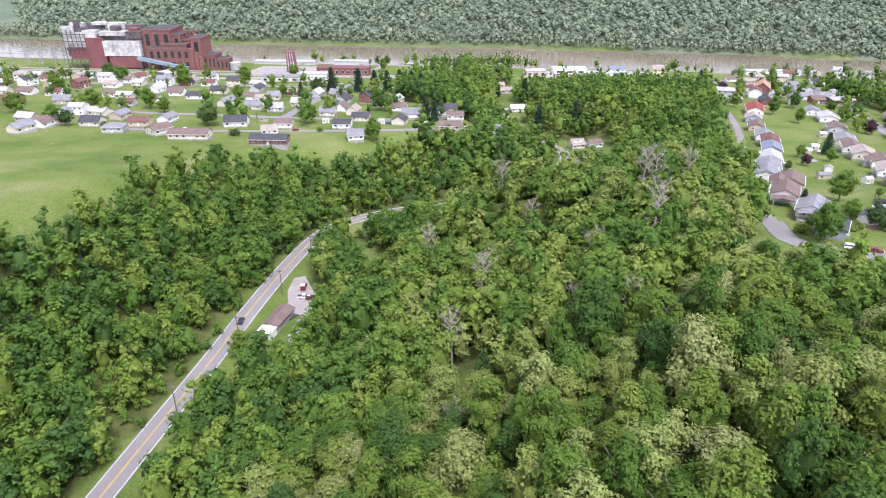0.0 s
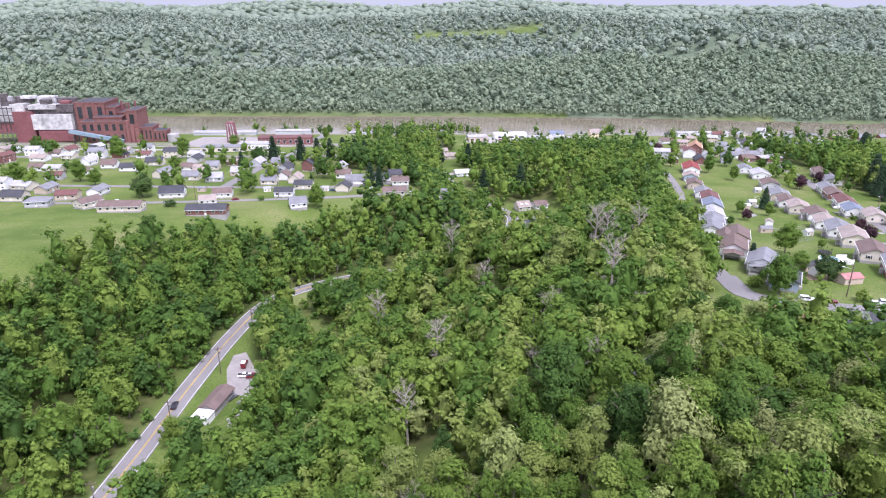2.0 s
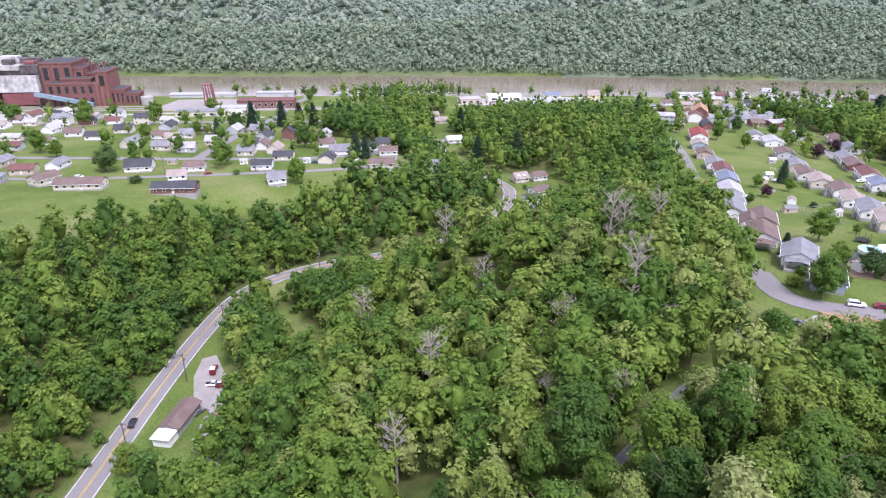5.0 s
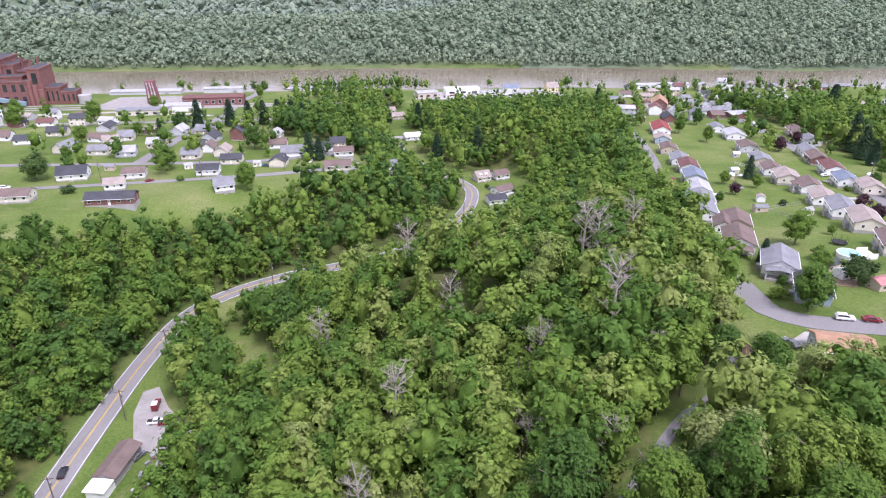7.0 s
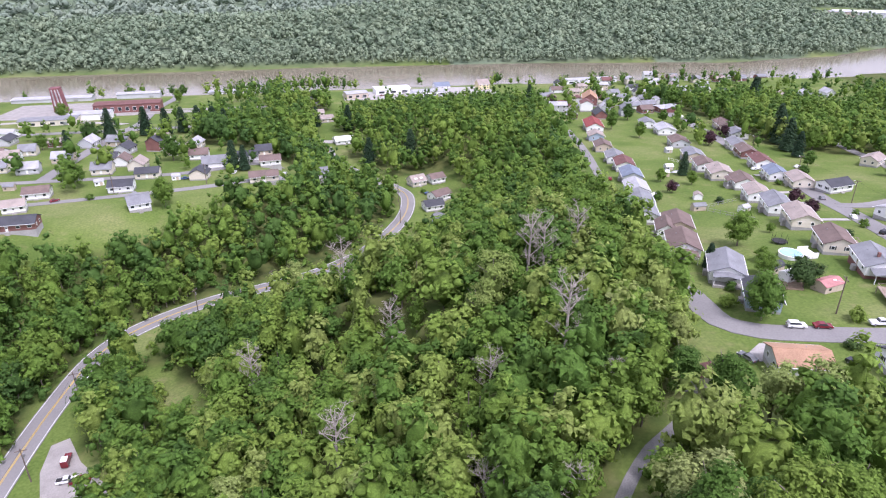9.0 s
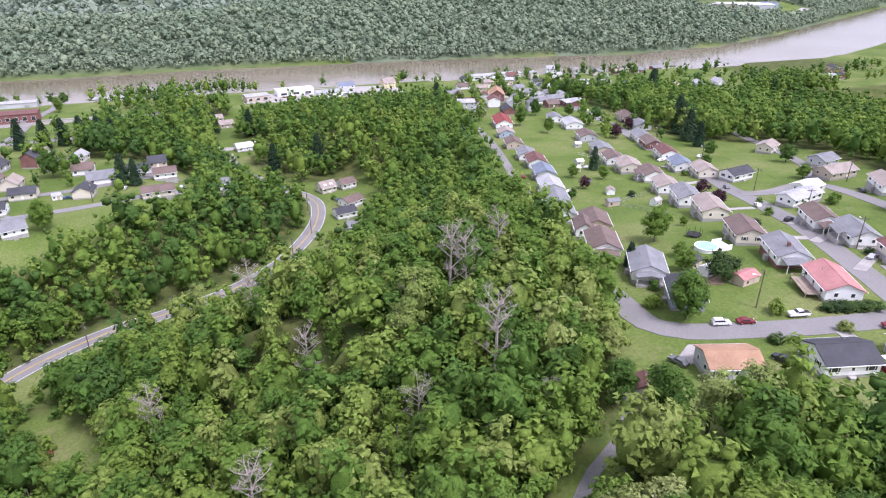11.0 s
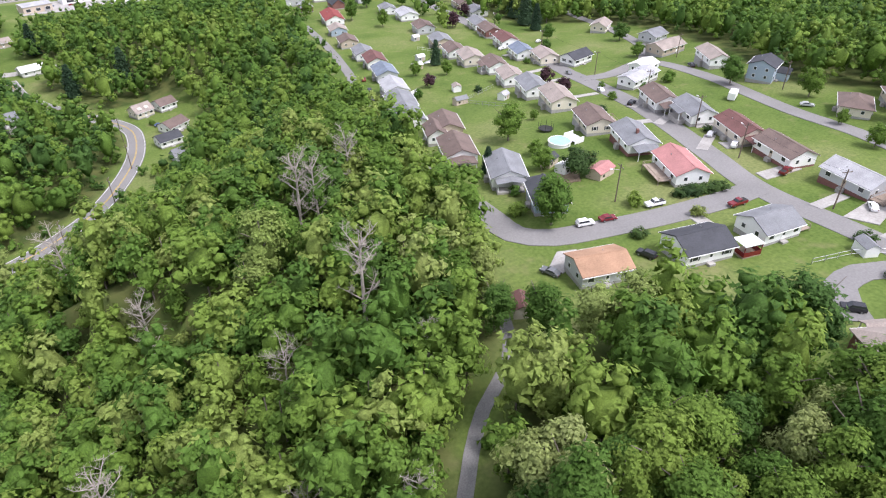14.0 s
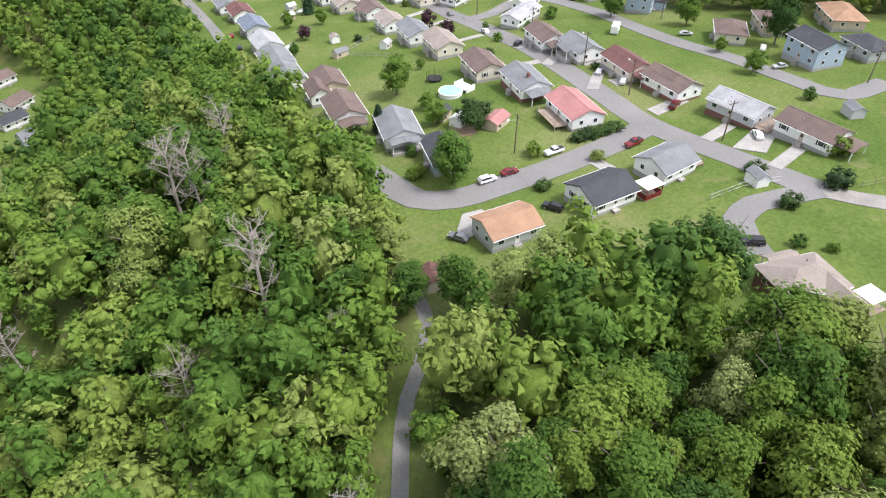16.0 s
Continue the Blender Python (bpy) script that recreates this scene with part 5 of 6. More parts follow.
tank = bmesh.new()
tube(tank, (85, 4, -1), (85, 4, 7), 5, 5, 20)
part("tank", tank, WALL["block"], plant)
for i in range(4):
    st = bmesh.new()
    tube(st, (30 + i * 6, 24, 25), (30 + i * 6, 24, 36 + (i % 2) * 2), 1.0, 0.9, 10)
    part("roof_stack", st, REDSHEET, plant)
tagged(plant, "derelict red brick power station with torn white and red sheeting", "factory")

tower = new("lift_tower")
tower.matrix_basis = pose(-190, 590, gz(-190, 590), 0, 0, 5)
tb = bmesh.new()
prism(tb, [(-4.5, -3.5), (4.5, -3.5), (4.5, 3.5), (-4.5, 3.5)], -1, 18)
top = [v for v in tb.verts if v.co.z > 10]
for v in top:
    v.co.x = v.co.x * 0.72 - 1.2
part("tower_body", tb, REDSHEET, tower)
for u in (-2.6, 0.4, 3.0):
    sb = bmesh.new()
    prism(sb, [(u - 0.55, -3.8), (u + 0.55, -3.8), (u + 0.55, -3.4), (u - 0.55, -3.4)], 0, 17)
    for v in sb.verts:
        if v.co.z > 10:
            v.co.x = v.co.x * 0.72 - 1.2
    part("white_strip", sb, SHEET, tower)
tagged(tower, "red tower with white vertical strips on the flats", "tower")

# substation masts beside the power station
mast = new("lattice_mast")
mb = bmesh.new()
for u, v in ((-1, -1), (1, -1), (1, 1), (-1, 1)):
    tube(mb, (u * 1.4, v * 1.4, -0.5), (u * 0.5, v * 0.5, 18), 0.14, 0.1, 4)
for i in range(6):
    z0, z1, r0, r1 = i * 3, i * 3 + 3, 1.4 - 0.15 * i, 1.25 - 0.15 * i
    tube(mb, (-r0, -r0, z0), (r1, -r1, z1), 0.08, 0.08, 3)
    tube(mb, (r0, -r0, z0), (r1, r1, z1), 0.08, 0.08, 3)
    tube(mb, (r0, r0, z0), (-r1, r1, z1), 0.08, 0.08, 3)
part("lattice", mb, M["metal"], mast)
part("cross_arm", one_box(0, 0, 15, 12, 0.3, 0.3), M["metal"], mast)
part("cross_arm", one_box(0, 0, 11, 14, 0.3, 0.3), M["metal"], mast)
tagged(mast, "grey steel lattice mast of a substation", "mast", "masts of the substation")
mast.matrix_basis = pose(-408, 590, gz(-408, 590))
for i in range(9):
    mx, my = -420 - (i % 5) * 14, 592 + (i // 5) * 22
    copy_thing(mast, pose(mx, my, gz(mx, my), 0, 0, i * 7))

# bridge over the lower road
bridge = new("bridge")
bridge.matrix_basis = pose(-13, 572, gz(-13, 572), 0, 0, 8)
part("bridge_deck", one_box(0, 0, 5.2, 26, 5, 0.9), M["concrete"], bridge)
for u in (-11.5, 11.5):
    part("abutment", one_box(u, 0, -1, 3.5, 5.5, 6.3), WALL["block"], bridge)
for v in (-2.4, 2.4):
    part("parapet", one_box(0, v, 6.0, 26, 0.3, 1.0), M["metal"], bridge)
tagged(bridge, "short grey railway bridge over the concrete road", "bridge")


# ---- cars ----
def profile(bm, outline, y0, y1):
    """A side outline in x and z, drawn from y0 to y1, with a tumblehome above the waist."""
    a, b = ([bm.verts.new((x, y * (1 - 0.12 * max(0, z - 0.9)), z)) for x, z in outline] for y in (y0, y1))
    bm.faces.new(a)
    bm.faces.new(b[::-1])
    for i in range(len(outline)):
        j = (i + 1) % len(outline)
        bm.faces.new((a[i], b[i], b[j], a[j]))
    bmesh.ops.recalc_face_normals(bm, faces=bm.faces)
    return bm


def vehicle(kind, paint, label):
    root = new(kind)
    if kind == "pickup":
        L, body = 5.5, [(-2.75, 0.45), (2.7, 0.45), (2.75, 0.85), (2.6, 1.12), (1.1, 1.2), (-0.5, 1.2), (-2.75, 1.2)]
        cab = [(1.0, 1.18), (0.45, 1.78), (-0.75, 1.8), (-0.95, 1.18)]
        glass = [(0.93, 1.22), (0.43, 1.72), (-0.74, 1.74), (-0.9, 1.22)]
    elif kind == "suv":
        L, body = 4.7, [(-2.3, 0.4), (2.3, 0.4), (2.35, 0.8), (2.2, 1.05), (1.1, 1.12), (-2.3, 1.12)]
        cab = [(1.1, 1.1), (0.4, 1.7), (-1.9, 1.7), (-2.25, 1.1)]
        glass = [(1.0, 1.14), (0.38, 1.63), (-1.88, 1.63), (-2.15, 1.14)]
    else:
        L, body = 4.6, [(-2.25, 0.35), (2.25, 0.35), (2.3, 0.65), (2.1, 0.85), (1.0, 0.95), (-1.6, 0.98), (-2.25, 0.9)]
        cab = [(1.0, 0.93), (0.3, 1.42), (-1.0, 1.43), (-1.75, 0.96)]
        glass = [(0.9, 0.97), (0.28, 1.36), (-0.98, 1.37), (-1.62, 0.99)]
    bb = profile(bmesh.new(), body, -0.9, 0.9)
    bmesh.ops.bevel(bb, geom=list(bb.edges), offset=0.07, segments=2, affect="EDGES", profile=0.6)
    bd = part("body", bb, PAINT[paint], root)
    part("cabin", profile(bmesh.new(), cab, -0.82, 0.82), PAINT[paint], root)
    part("side_window", profile(bmesh.new(), glass, -0.85, 0.85), M["glass"], root)
    front, top = cab[0], cab[1]
    ws = bmesh.new()
    box(ws, 0, 0, 0, math.hypot(front[0] - top[0], top[1] - front[1]) * 0.85, 1.4, 0.05)
    bmesh.ops.transform(ws, matrix=Matrix.Translation(((front[0] + top[0]) / 2, 0, (front[1] + top[1]) / 2)) @ Matrix.Rotation(math.atan2(top[1] - front[1], front[0] - top[0]), 4, "Y"), verts=ws.verts)
    part("windscreen", ws, M["glass"], root)
    if kind == "pickup":
        part("load_bed", one_box(-1.85, 0, 1.13, 1.6, 1.5, 0.09), M["tyre"], root)
    for u in (-L * 0.29, L * 0.31):
        for v in (-0.82, 0.82):
            t = part("wheel", tube(bmesh.new(), (u, v - 0.11, 0.33), (u, v + 0.11, 0.33), 0.33, 0.33, 12), M["tyre"], root)
            part("rim", tube(bmesh.new(), (u, v - 0.125, 0.33), (u, v + 0.125, 0.33), 0.2, 0.2, 8), M["metal"], t)
    for v in (-0.62, 0.62):
        part("headlight", one_box(L / 2 - 0.07, v, 0.62, 0.12, 0.34, 0.16), WALL["white"], bd)
        part("tail_light", one_box(-L / 2 + 0.06, v, 0.72, 0.12, 0.24, 0.2), PAINT["red"], bd)
    return tagged(root, label, {"pickup": "pickup truck", "suv": "car", "car": "car"}[kind])


def park(proto, x, y, turn, group="parked cars", lift=0.16):
    return tagged(copy_thing(proto, pose(x, y, gz(x, y) + lift, 0, 0, turn)), group=group)


def parked(kind, paint, label, x, y, turn, lift=0.16):
    v = vehicle(kind, paint, label)
    v.matrix_basis = pose(x, y, gz(x, y) + lift, 0, 0, turn) @ Matrix.Scale(0.82, 4)
    return v


white_suv = parked("suv", "white", "white estate car parked at the street edge", 91.7, 156.2, -16)
red_car = parked("car", "red", "dark red saloon car parked at the street edge", 96.8, 155.0, -16)
white_pick = parked("pickup", "white", "white pickup truck with a covered bed on a lawn", 109, 153.6, 166)
red_pick = parked("pickup", "red", "dark red pickup truck parked on a verge", 122.6, 143.6, 172)
red_pick2 = parked("pickup", "red", "dark red pickup truck parked on a drive", 144.2, 146.6, 8)
black_suv = parked("suv", "black", "black car parked beside a house", 92.6, 141.2, 105, 0.05)
dark_car = parked("car", "grey", "dark grey car parked behind a house", 74.6, 147.2, 110)
dark_suv = parked("suv", "black", "black estate car parked on a curving drive", 104.9, 110.6, 130, 0.22)
white_car = parked("car", "white", "white saloon car parked on a drive", 141.6, 126.3, 40, 0.2)
silver = parked("car", "silver", "silver saloon car parked by a house", 150.6, 171.2, 20)
blue_car = parked("car", "blue", "dark blue car parked by a house", 48, 349, 5)
for proto, x, y, turn in ((white_suv, 148.6, 162.8, 20), (silver, 189, 168.5, -50), (white_suv, 190.2, 147, 20), (dark_car, 194, 140, 30), (silver, 181, 138.6, 150), (dark_car, 107, 274, 70), (black_suv, 111, 284, 65), (silver, 100, 250, 60),
                          (red_car, 117, 300, 65), (dark_car, 157.5, 189, 20), (black_suv, 156.5, 203, 20), (white_car, 163.5, 222, 65), (silver, 182, 292, 73), (white_car, 185, 301, 10), (dark_car, 176, 250, 65), (black_suv, 207, 221, 60),
                          (white_car, 205, 300, 20), (blue_car, -60, 346, 10), (silver, -18, 352, 80), (white_car, -40, 352, 80), (blue_car, -120, 324, 20), (red_car, -105, 322, 40), (white_suv, -160, 314, 5), (silver, 8, 468, 30), (white_car, 18, 462, 100),
                          (blue_car, 40, 610, 10), (red_car, 52, 606, 10), (white_car, 80, 612, 10), (silver, 120, 600, 10), (white_suv, 190, 505, 90), (dark_car, 175, 508, 90), (silver, -150, 566, 5), (white_car, 224, 431, 80), (red_car, 213, 410, 75)):
    park(proto, x, y, turn)
moving = parked("car", "black", "black car driving on the valley road", -76.5, 164, 96, 0.18)

# fire engine, trucks and sheds beside the valley road
rig = parked("pickup", "red", "red and white service truck parked in the gravel yard", -63.0, 186.5, 95, 0.2)
part("service_body", one_box(-1.6, 0, 1.1, 2.3, 1.9, 1.3, bevel=0.06), PAINT["red"], rig)
part("rack", one_box(-1.6, 0, 2.45, 2.1, 1.6, 0.18), WALL["white"], rig)
park(white_pick, -61.0, 180.0, 5)
park(red_pick, -58.2, 179.6, 12)
park(red_pick, -52.2, 172.4, 3, lift=0.25)
park(dark_car, -61.5, 168.2, 60)
yard_shed = new("yard_shed")
yard_shed.matrix_basis = pose(-64.6, 165, gz(-64.6, 165), 0, 0, 80)
part("wall", gable_end(bmesh.new(), -5.4, 5.4, -2.3, 2.3, -0.6, 2.6, 3.5), WALL["block"], yard_shed)
part("roof", gable_roof(bmesh.new(), -5.4, 5.4, -2.3, 2.3, 2.6, 3.5), ROOF["brown"], yard_shed)
part("annex", one_box(-7.4, 0, -0.6, 3.8, 4.4, 2.9), WALL["white"], yard_shed)
part("annex_roof", one_box(-7.7, 0, 2.32, 4.2, 5.0, 0.18), ROOF["white"], yard_shed)
part("loading_door", one_box(5.42, 0, 0, 0.12, 2.4, 2.2), M["metal"], yard_shed)
tagged(yard_shed, "shed with a rusty brown roof and white annex", "shed")
wall_low = new("retaining_wall")
wall_low.matrix_basis = pose(-52.5, 168.8, gz(-52.5, 168.8), 0, 0, 4)
part("wall_body", one_box(0, 0, -1.6, 9, 0.6, 2.0), WALL["block"], wall_low)
for v in (-4.4, 4.4):
    part("wing", one_box(v, -2.2, -1.6, 0.5, 4.4, 1.7), WALL["block"], wall_low)
tagged(wall_low, "low grey block retaining wall by the yard", "wall")
random.seed(8)
for i in range(14):
    jx, jy = -57.5 + random.uniform(-2, 2.5), 163 + random.uniform(-9, 6)
    jb = box(bmesh.new(), 0, 0, 0, random.uniform(0.8, 2.2), random.uniform(0.6, 1.4), random.uniform(0.5, 1.2), random.random() * 3, 0.05)
    j = obj("crate", jb, random.choice((M["wood"], M["metal"], M["pole"], WALL["block"])))
    j.location = (jx, jy, gz(jx, jy))
    tagged(j, "weathered crate among yard clutter", "crate", "clutter in the yard")


# ---- poles and wires ----
def pole(x, y, tall=9.5, turn=0.0, lamp=False, label="brown wooden utility pole with a cross-arm"):
    root = new("utility_pole")
    root.matrix_basis = pose(x, y, gz(x, y), 0, 0, turn)
    part("post", tube(bmesh.new(), (0, 0, -1), (0, 0, tall), 0.17, 0.11, 8), M["pole"], root)
    arm = part("cross_arm", one_box(0, 0, tall - 0.7, 2.4, 0.12, 0.14), M["pole"], root)
    for u in (-1, 0, 1):
        part("insulator", tube(bmesh.new(), (u, 0, tall - 0.56), (u, 0, tall - 0.36), 0.05, 0.05, 6), M["metal"], arm)
    if lamp:
        la = part("lamp_arm", tube(bmesh.new(), (0, 0, tall - 1.4), (0, 2.0, tall - 1.0), 0.05, 0.05, 5), M["metal"], root)
        part("lamp_head", one_box(0, 2.1, tall - 1.08, 0.3, 0.6, 0.14), WALL["white"], la)
    else:
        tf = bmesh.new()
        tube(tf, (0.3, 0, tall - 2.4), (0.3, 0, tall - 1.5), 0.24, 0.24, 10)
        part("transformer", tf, M["metal"], root)
    return tagged(root, label, "utility pole", "utility poles")


LINE = [(-77.5, 122), (-73, 153.3), (-69, 181.7), (-66.5, 209), (-61, 232), (-43, 249), (-20, 257.5), (3, 270), (20, 290), (30, 313), (32.5, 340)]
for i, (x, y) in enumerate(LINE):
    pole(x, y, 9.5, 10 if i < 4 else 60)
STREET_POLES = [(136, 131), (143.5, 158), (153.5, 178), (165, 205), (179, 240), (194, 286), (207, 335), (216, 380)]
for x, y in STREET_POLES:
    pole(x, y, 9, -20, lamp=True, label="grey-brown utility pole with a street lamp")
pole(104, 159.8, 9, 70, lamp=True, label="grey-brown utility pole with a street lamp")
pole(183.6, 119.2, 9), pole(199, 182, 9), pole(218, 236, 9), pole(-85, 329, 9), pole(-125, 322, 9), pole(-50, 337, 9)


def wire(points, tall):
    bm = bmesh.new()
    for (ax, ay), (bx, by) in zip(points, points[1:]):
        a, b = Vector((ax, ay, gz(ax, ay) + tall)), Vector((bx, by, gz(bx, by) + tall))
        last = a
        for i in range(1, 7):
            k = i / 6
            p = a.lerp(b, k) - Vector((0, 0, 1.1 * 4 * k * (1 - k)))
            tube(bm, last, p, 0.018, 0.018, 3)
            last = p
    return bm


tagged(obj("overhead_cable", wire(LINE, 9.1), M["tyre"]), "thin black overhead cable along the valley road", "cable")
tagged(obj("overhead_cable", wire(STREET_POLES, 8.6), M["tyre"]), "thin black overhead cable along the street", "cable")


# ---- gardens ----
def place(name, label, category, x, y, turn=0.0, lift=0.0):
    root = new(name)
    root.matrix_basis = pose(x, y, gz(x, y) + lift, 0, 0, turn)
    return tagged(root, label, category)


pool = place("swimming_pool", "round above-ground pool with pale blue water", "pool", 118, 192.3)
ring = bmesh.new()
bmesh.ops.create_cone(ring, cap_ends=False, segments=32, radius1=2.9, radius2=2.9, depth=1.5, matrix=Matrix.Translation((0, 0, 0.5)))
part("pool_wall", ring, WALL["white"], pool)
rim = bmesh.new()
bmesh.ops.create_cone(rim, cap_ends=True, segments=32, radius1=3.05, radius2=3.05, depth=0.1, matrix=Matrix.Translation((0, 0, 1.2)))
part("pool_rim", rim, WALL["white"], pool)
wat = bmesh.new()
bmesh.ops.create_cone(wat, cap_ends=True, segments=32, radius1=2.75, radius2=2.75, depth=0.06, matrix=Matrix.Translation((0, 0, 1.26)))
part("pool_water", wat, surface("pale_pool_water", (0.25, 0.46, 0.55), (0.33, 0.55, 0.63), 0.1, 1, 0.3, 0.1), pool)
pd = part("pool_deck", one_box(4.6, -0.4, 0.9, 3.2, 4.4, 0.14), WALL["white"], pool)
for v in (-2.5, 1.7):
    part("panel_fence", one_box(4.6, v, -0.4, 3.2, 0.08, 2.3), WALL["white"], pd)
tramp = place("trampoline", "black round trampoline with a net", "trampoline", 122.8, 203)
tb = bmesh.new()
bmesh.ops.create_cone(tb, cap_ends=True, segments=24, radius1=2.0, radius2=2.0, depth=0.12, matrix=Matrix.Translation((0, 0, 0.8)))
part("mat", tb, M["tyre"], tramp)
for i in range(8):
    a = i * math.pi / 4
    part("post", tube(bmesh.new(), (2.05 * math.cos(a), 2.05 * math.sin(a), -0.2), (2.05 * math.cos(a), 2.05 * math.sin(a), 2.5), 0.04, 0.04, 5), M["tyre"], tramp)


def shed(x, y, turn, long, deep, roof, wall, label, tall=2.3, rise=0.9):
    root = place("shed", label, "shed", x, y, turn)
    root.scale = (0.86, 0.86, 0.86)
    part("wall", gable_end(bmesh.new(), -long / 2, long / 2, -deep / 2, deep / 2, -0.7, tall, tall + rise), WALL[wall], root)
    part("roof", gable_roof(bmesh.new(), -long / 2, long / 2, -deep / 2, deep / 2, tall, tall + rise, 0.25, 0.12), ROOF[roof], root)
    d = part("door", one_box(long * 0.2, -deep / 2 - 0.03, 0, 1.2, 0.1, 1.9), WALL["tan"], root)
    part("pane", one_box(-long * 0.25, -deep / 2 - 0.03, 1.0, 0.8, 0.08, 0.7), M["glass"], root)
    return root


shed(111.5, 171.6, 12, 6.8, 4.4, "pink", "tan", "tan garden shed with a faded red roof")
shed(107, 178.5, 12, 4.6, 3.6, "white", "white", "low white-roofed garden shed", 2.2)
shed(124, 118.6, 60, 4.2, 3, "grey", "white", "small white garden shed with a grey roof")
shed(163.8, 115.8, 50, 4.6, 3.4, "grey", "grey", "small grey garden shed")
shed(63.5, 142, 60, 5, 3.4, "maroon", "cream", "small red-roofed shed at the edge of the wood")
for sx, sy, rf in ((138.3, 241, "pale"), (125.8, 248, "grey"), (118.6, 265.5, "white"), (134, 262, "tan"), (141, 300, "white"), (150, 312, "white"), (168, 345, "white"), (201, 233, "pale"), (107, 184, "dark"), (-75, 318, "grey"), (-95, 345, "pale"), (-64, 347, "pale"), (-130, 345, "grey")):
    shed(sx, sy, random.choice((0, 70, 20)), random.uniform(3.5, 5.5), random.uniform(2.6, 3.4), rf, random.choice(("white", "grey", "tan")), "small garden shed on a lawn")
hut = place("gazebo", "white-roofed garden gazebo on a wooden deck", "gazebo", 101, 92.5, -20)
part("deck", one_box(0, 0, -0.3, 4.2, 3.6, 0.6), M["wood"], hut)
part("canopy", hip_roof(bmesh.new(), -1.6, 1.6, -1.4, 1.4, 2.6, 3.0, 0.2, 0.1), ROOF["white"], hut)
for u in (-1.5, 1.5):
    for v in (-1.3, 1.3):
        part("post", one_box(u, v, 0.3, 0.12, 0.12, 2.35), WALL["white"], hut)
porchlet = place("garden_pavilion", "red-railed garden deck with a white canopy", "pavilion", 107.5, 131.2, -14)
part("deck", one_box(0, 0, -0.4, 4, 3.2, 0.8), M["wood"], porchlet)
part("canopy", one_box(0, 0, 2.7, 4.2, 3.4, 0.14), ROOF["white"], porchlet)
for u in (-1.9, 1.9):
    part("railing", one_box(u, 0, 0.4, 0.08, 3.0, 0.95), PAINT["red"], porchlet)
    for v in (-1.5, 1.5):
        part("post", one_box(u, v, 0.4, 0.12, 0.12, 2.3), PAINT["red"], porchlet)
part("railing", one_box(0, -1.55, 0.4, 3.8, 0.08, 0.95), PAINT["red"], porchlet)
trailer = place("trailer", "white box trailer on grass", "trailer", 180.6, 186.3, 25)
part("box_body", one_box(0, 0, 0.5, 4.6, 2.1, 2.1, bevel=0.06), WALL["white"], trailer)
for v in (-1.0, 1.0):
    part("wheel", tube(bmesh.new(), (0, v - 0.1, 0.35), (0, v + 0.1, 0.35), 0.35, 0.35, 12), M["tyre"], trailer)
part("hitch", one_box(-2.7, 0, 0.45, 1.2, 0.12, 0.12), M["metal"], trailer)
rv = place("camper_van", "white camper van beside the street", "camper van", 197.5, 318, 75, 0.1)
part("box_body", one_box(0, 0, 0.5, 7.5, 2.3, 2.6, bevel=0.12), WALL["white"], rv)
part("windscreen", one_box(3.72, 0, 1.6, 0.1, 1.9, 0.9), M["glass"], rv)
for u in (-2.4, 2.4):
    for v in (-1.1, 1.1):
        part("wheel", tube(bmesh.new(), (u, v - 0.12, 0.4), (u, v + 0.12, 0.4), 0.4, 0.4, 12), M["tyre"], rv)
for bx, by, ba in ((136, 282, 20), (151, 306, 5)):
    boat = place("boat", "grey upturned boat on a lawn", "boat", bx, by, ba)
    hb = bmesh.new()
    bmesh.ops.create_uvsphere(hb, u_segments=16, v_segments=8, radius=1, matrix=Matrix.Diagonal((3.2, 1.1, 0.9, 1)))
    part("hull", hb, M["metal"], boat)


def fence(points, label, mat, tall=1.3, gap=2.4):
    root = new("fence")
    x0, y0 = points[0]
    root.location = (x0, y0, gz(x0, y0))
    base = Vector((x0, y0, gz(x0, y0)))
    for (ax, ay), (bx, by) in zip(points, points[1:]):
        n = max(1, int(math.hypot(bx - ax, by - ay) / gap))
        pts = [Vector((ax + (bx - ax) * i / n, ay + (by - ay) * i / n, 0)) for i in range(n + 1)]
        for p in pts:
            p.z = gz(p.x, p.y)
        for p, q in zip(pts, pts[1:]):
            o = p - base
            part("post", one_box(o.x, o.y, o.z - 0.3, 0.1, 0.1, tall + 0.35), mat, root)
            for hh in (0.45, tall):
                part("rail", tube(bmesh.new(), p - base + Vector((0, 0, hh)), q - base + Vector((0, 0, hh)), 0.04, 0.04, 4), mat, root)
    return tagged(root, label, "fence")


fence([(113, 122), (121, 119.5), (127, 115.5)], "weathered wire fence along a lawn", M["metal"])
fence([(134, 104), (141, 100), (150, 97)], "pale wooden rail fence beside the lane", M["wood"])
fence([(126, 250), (133, 228), (121, 222)], "grey wire fence between back gardens", M["metal"])
fence([(126.5, 248.5), (146, 256)], "grey wire fence between back gardens", M["metal"])
fence([(160, 330), (163, 322), (174, 330)], "white panel fence across a back garden", WALL["white"])

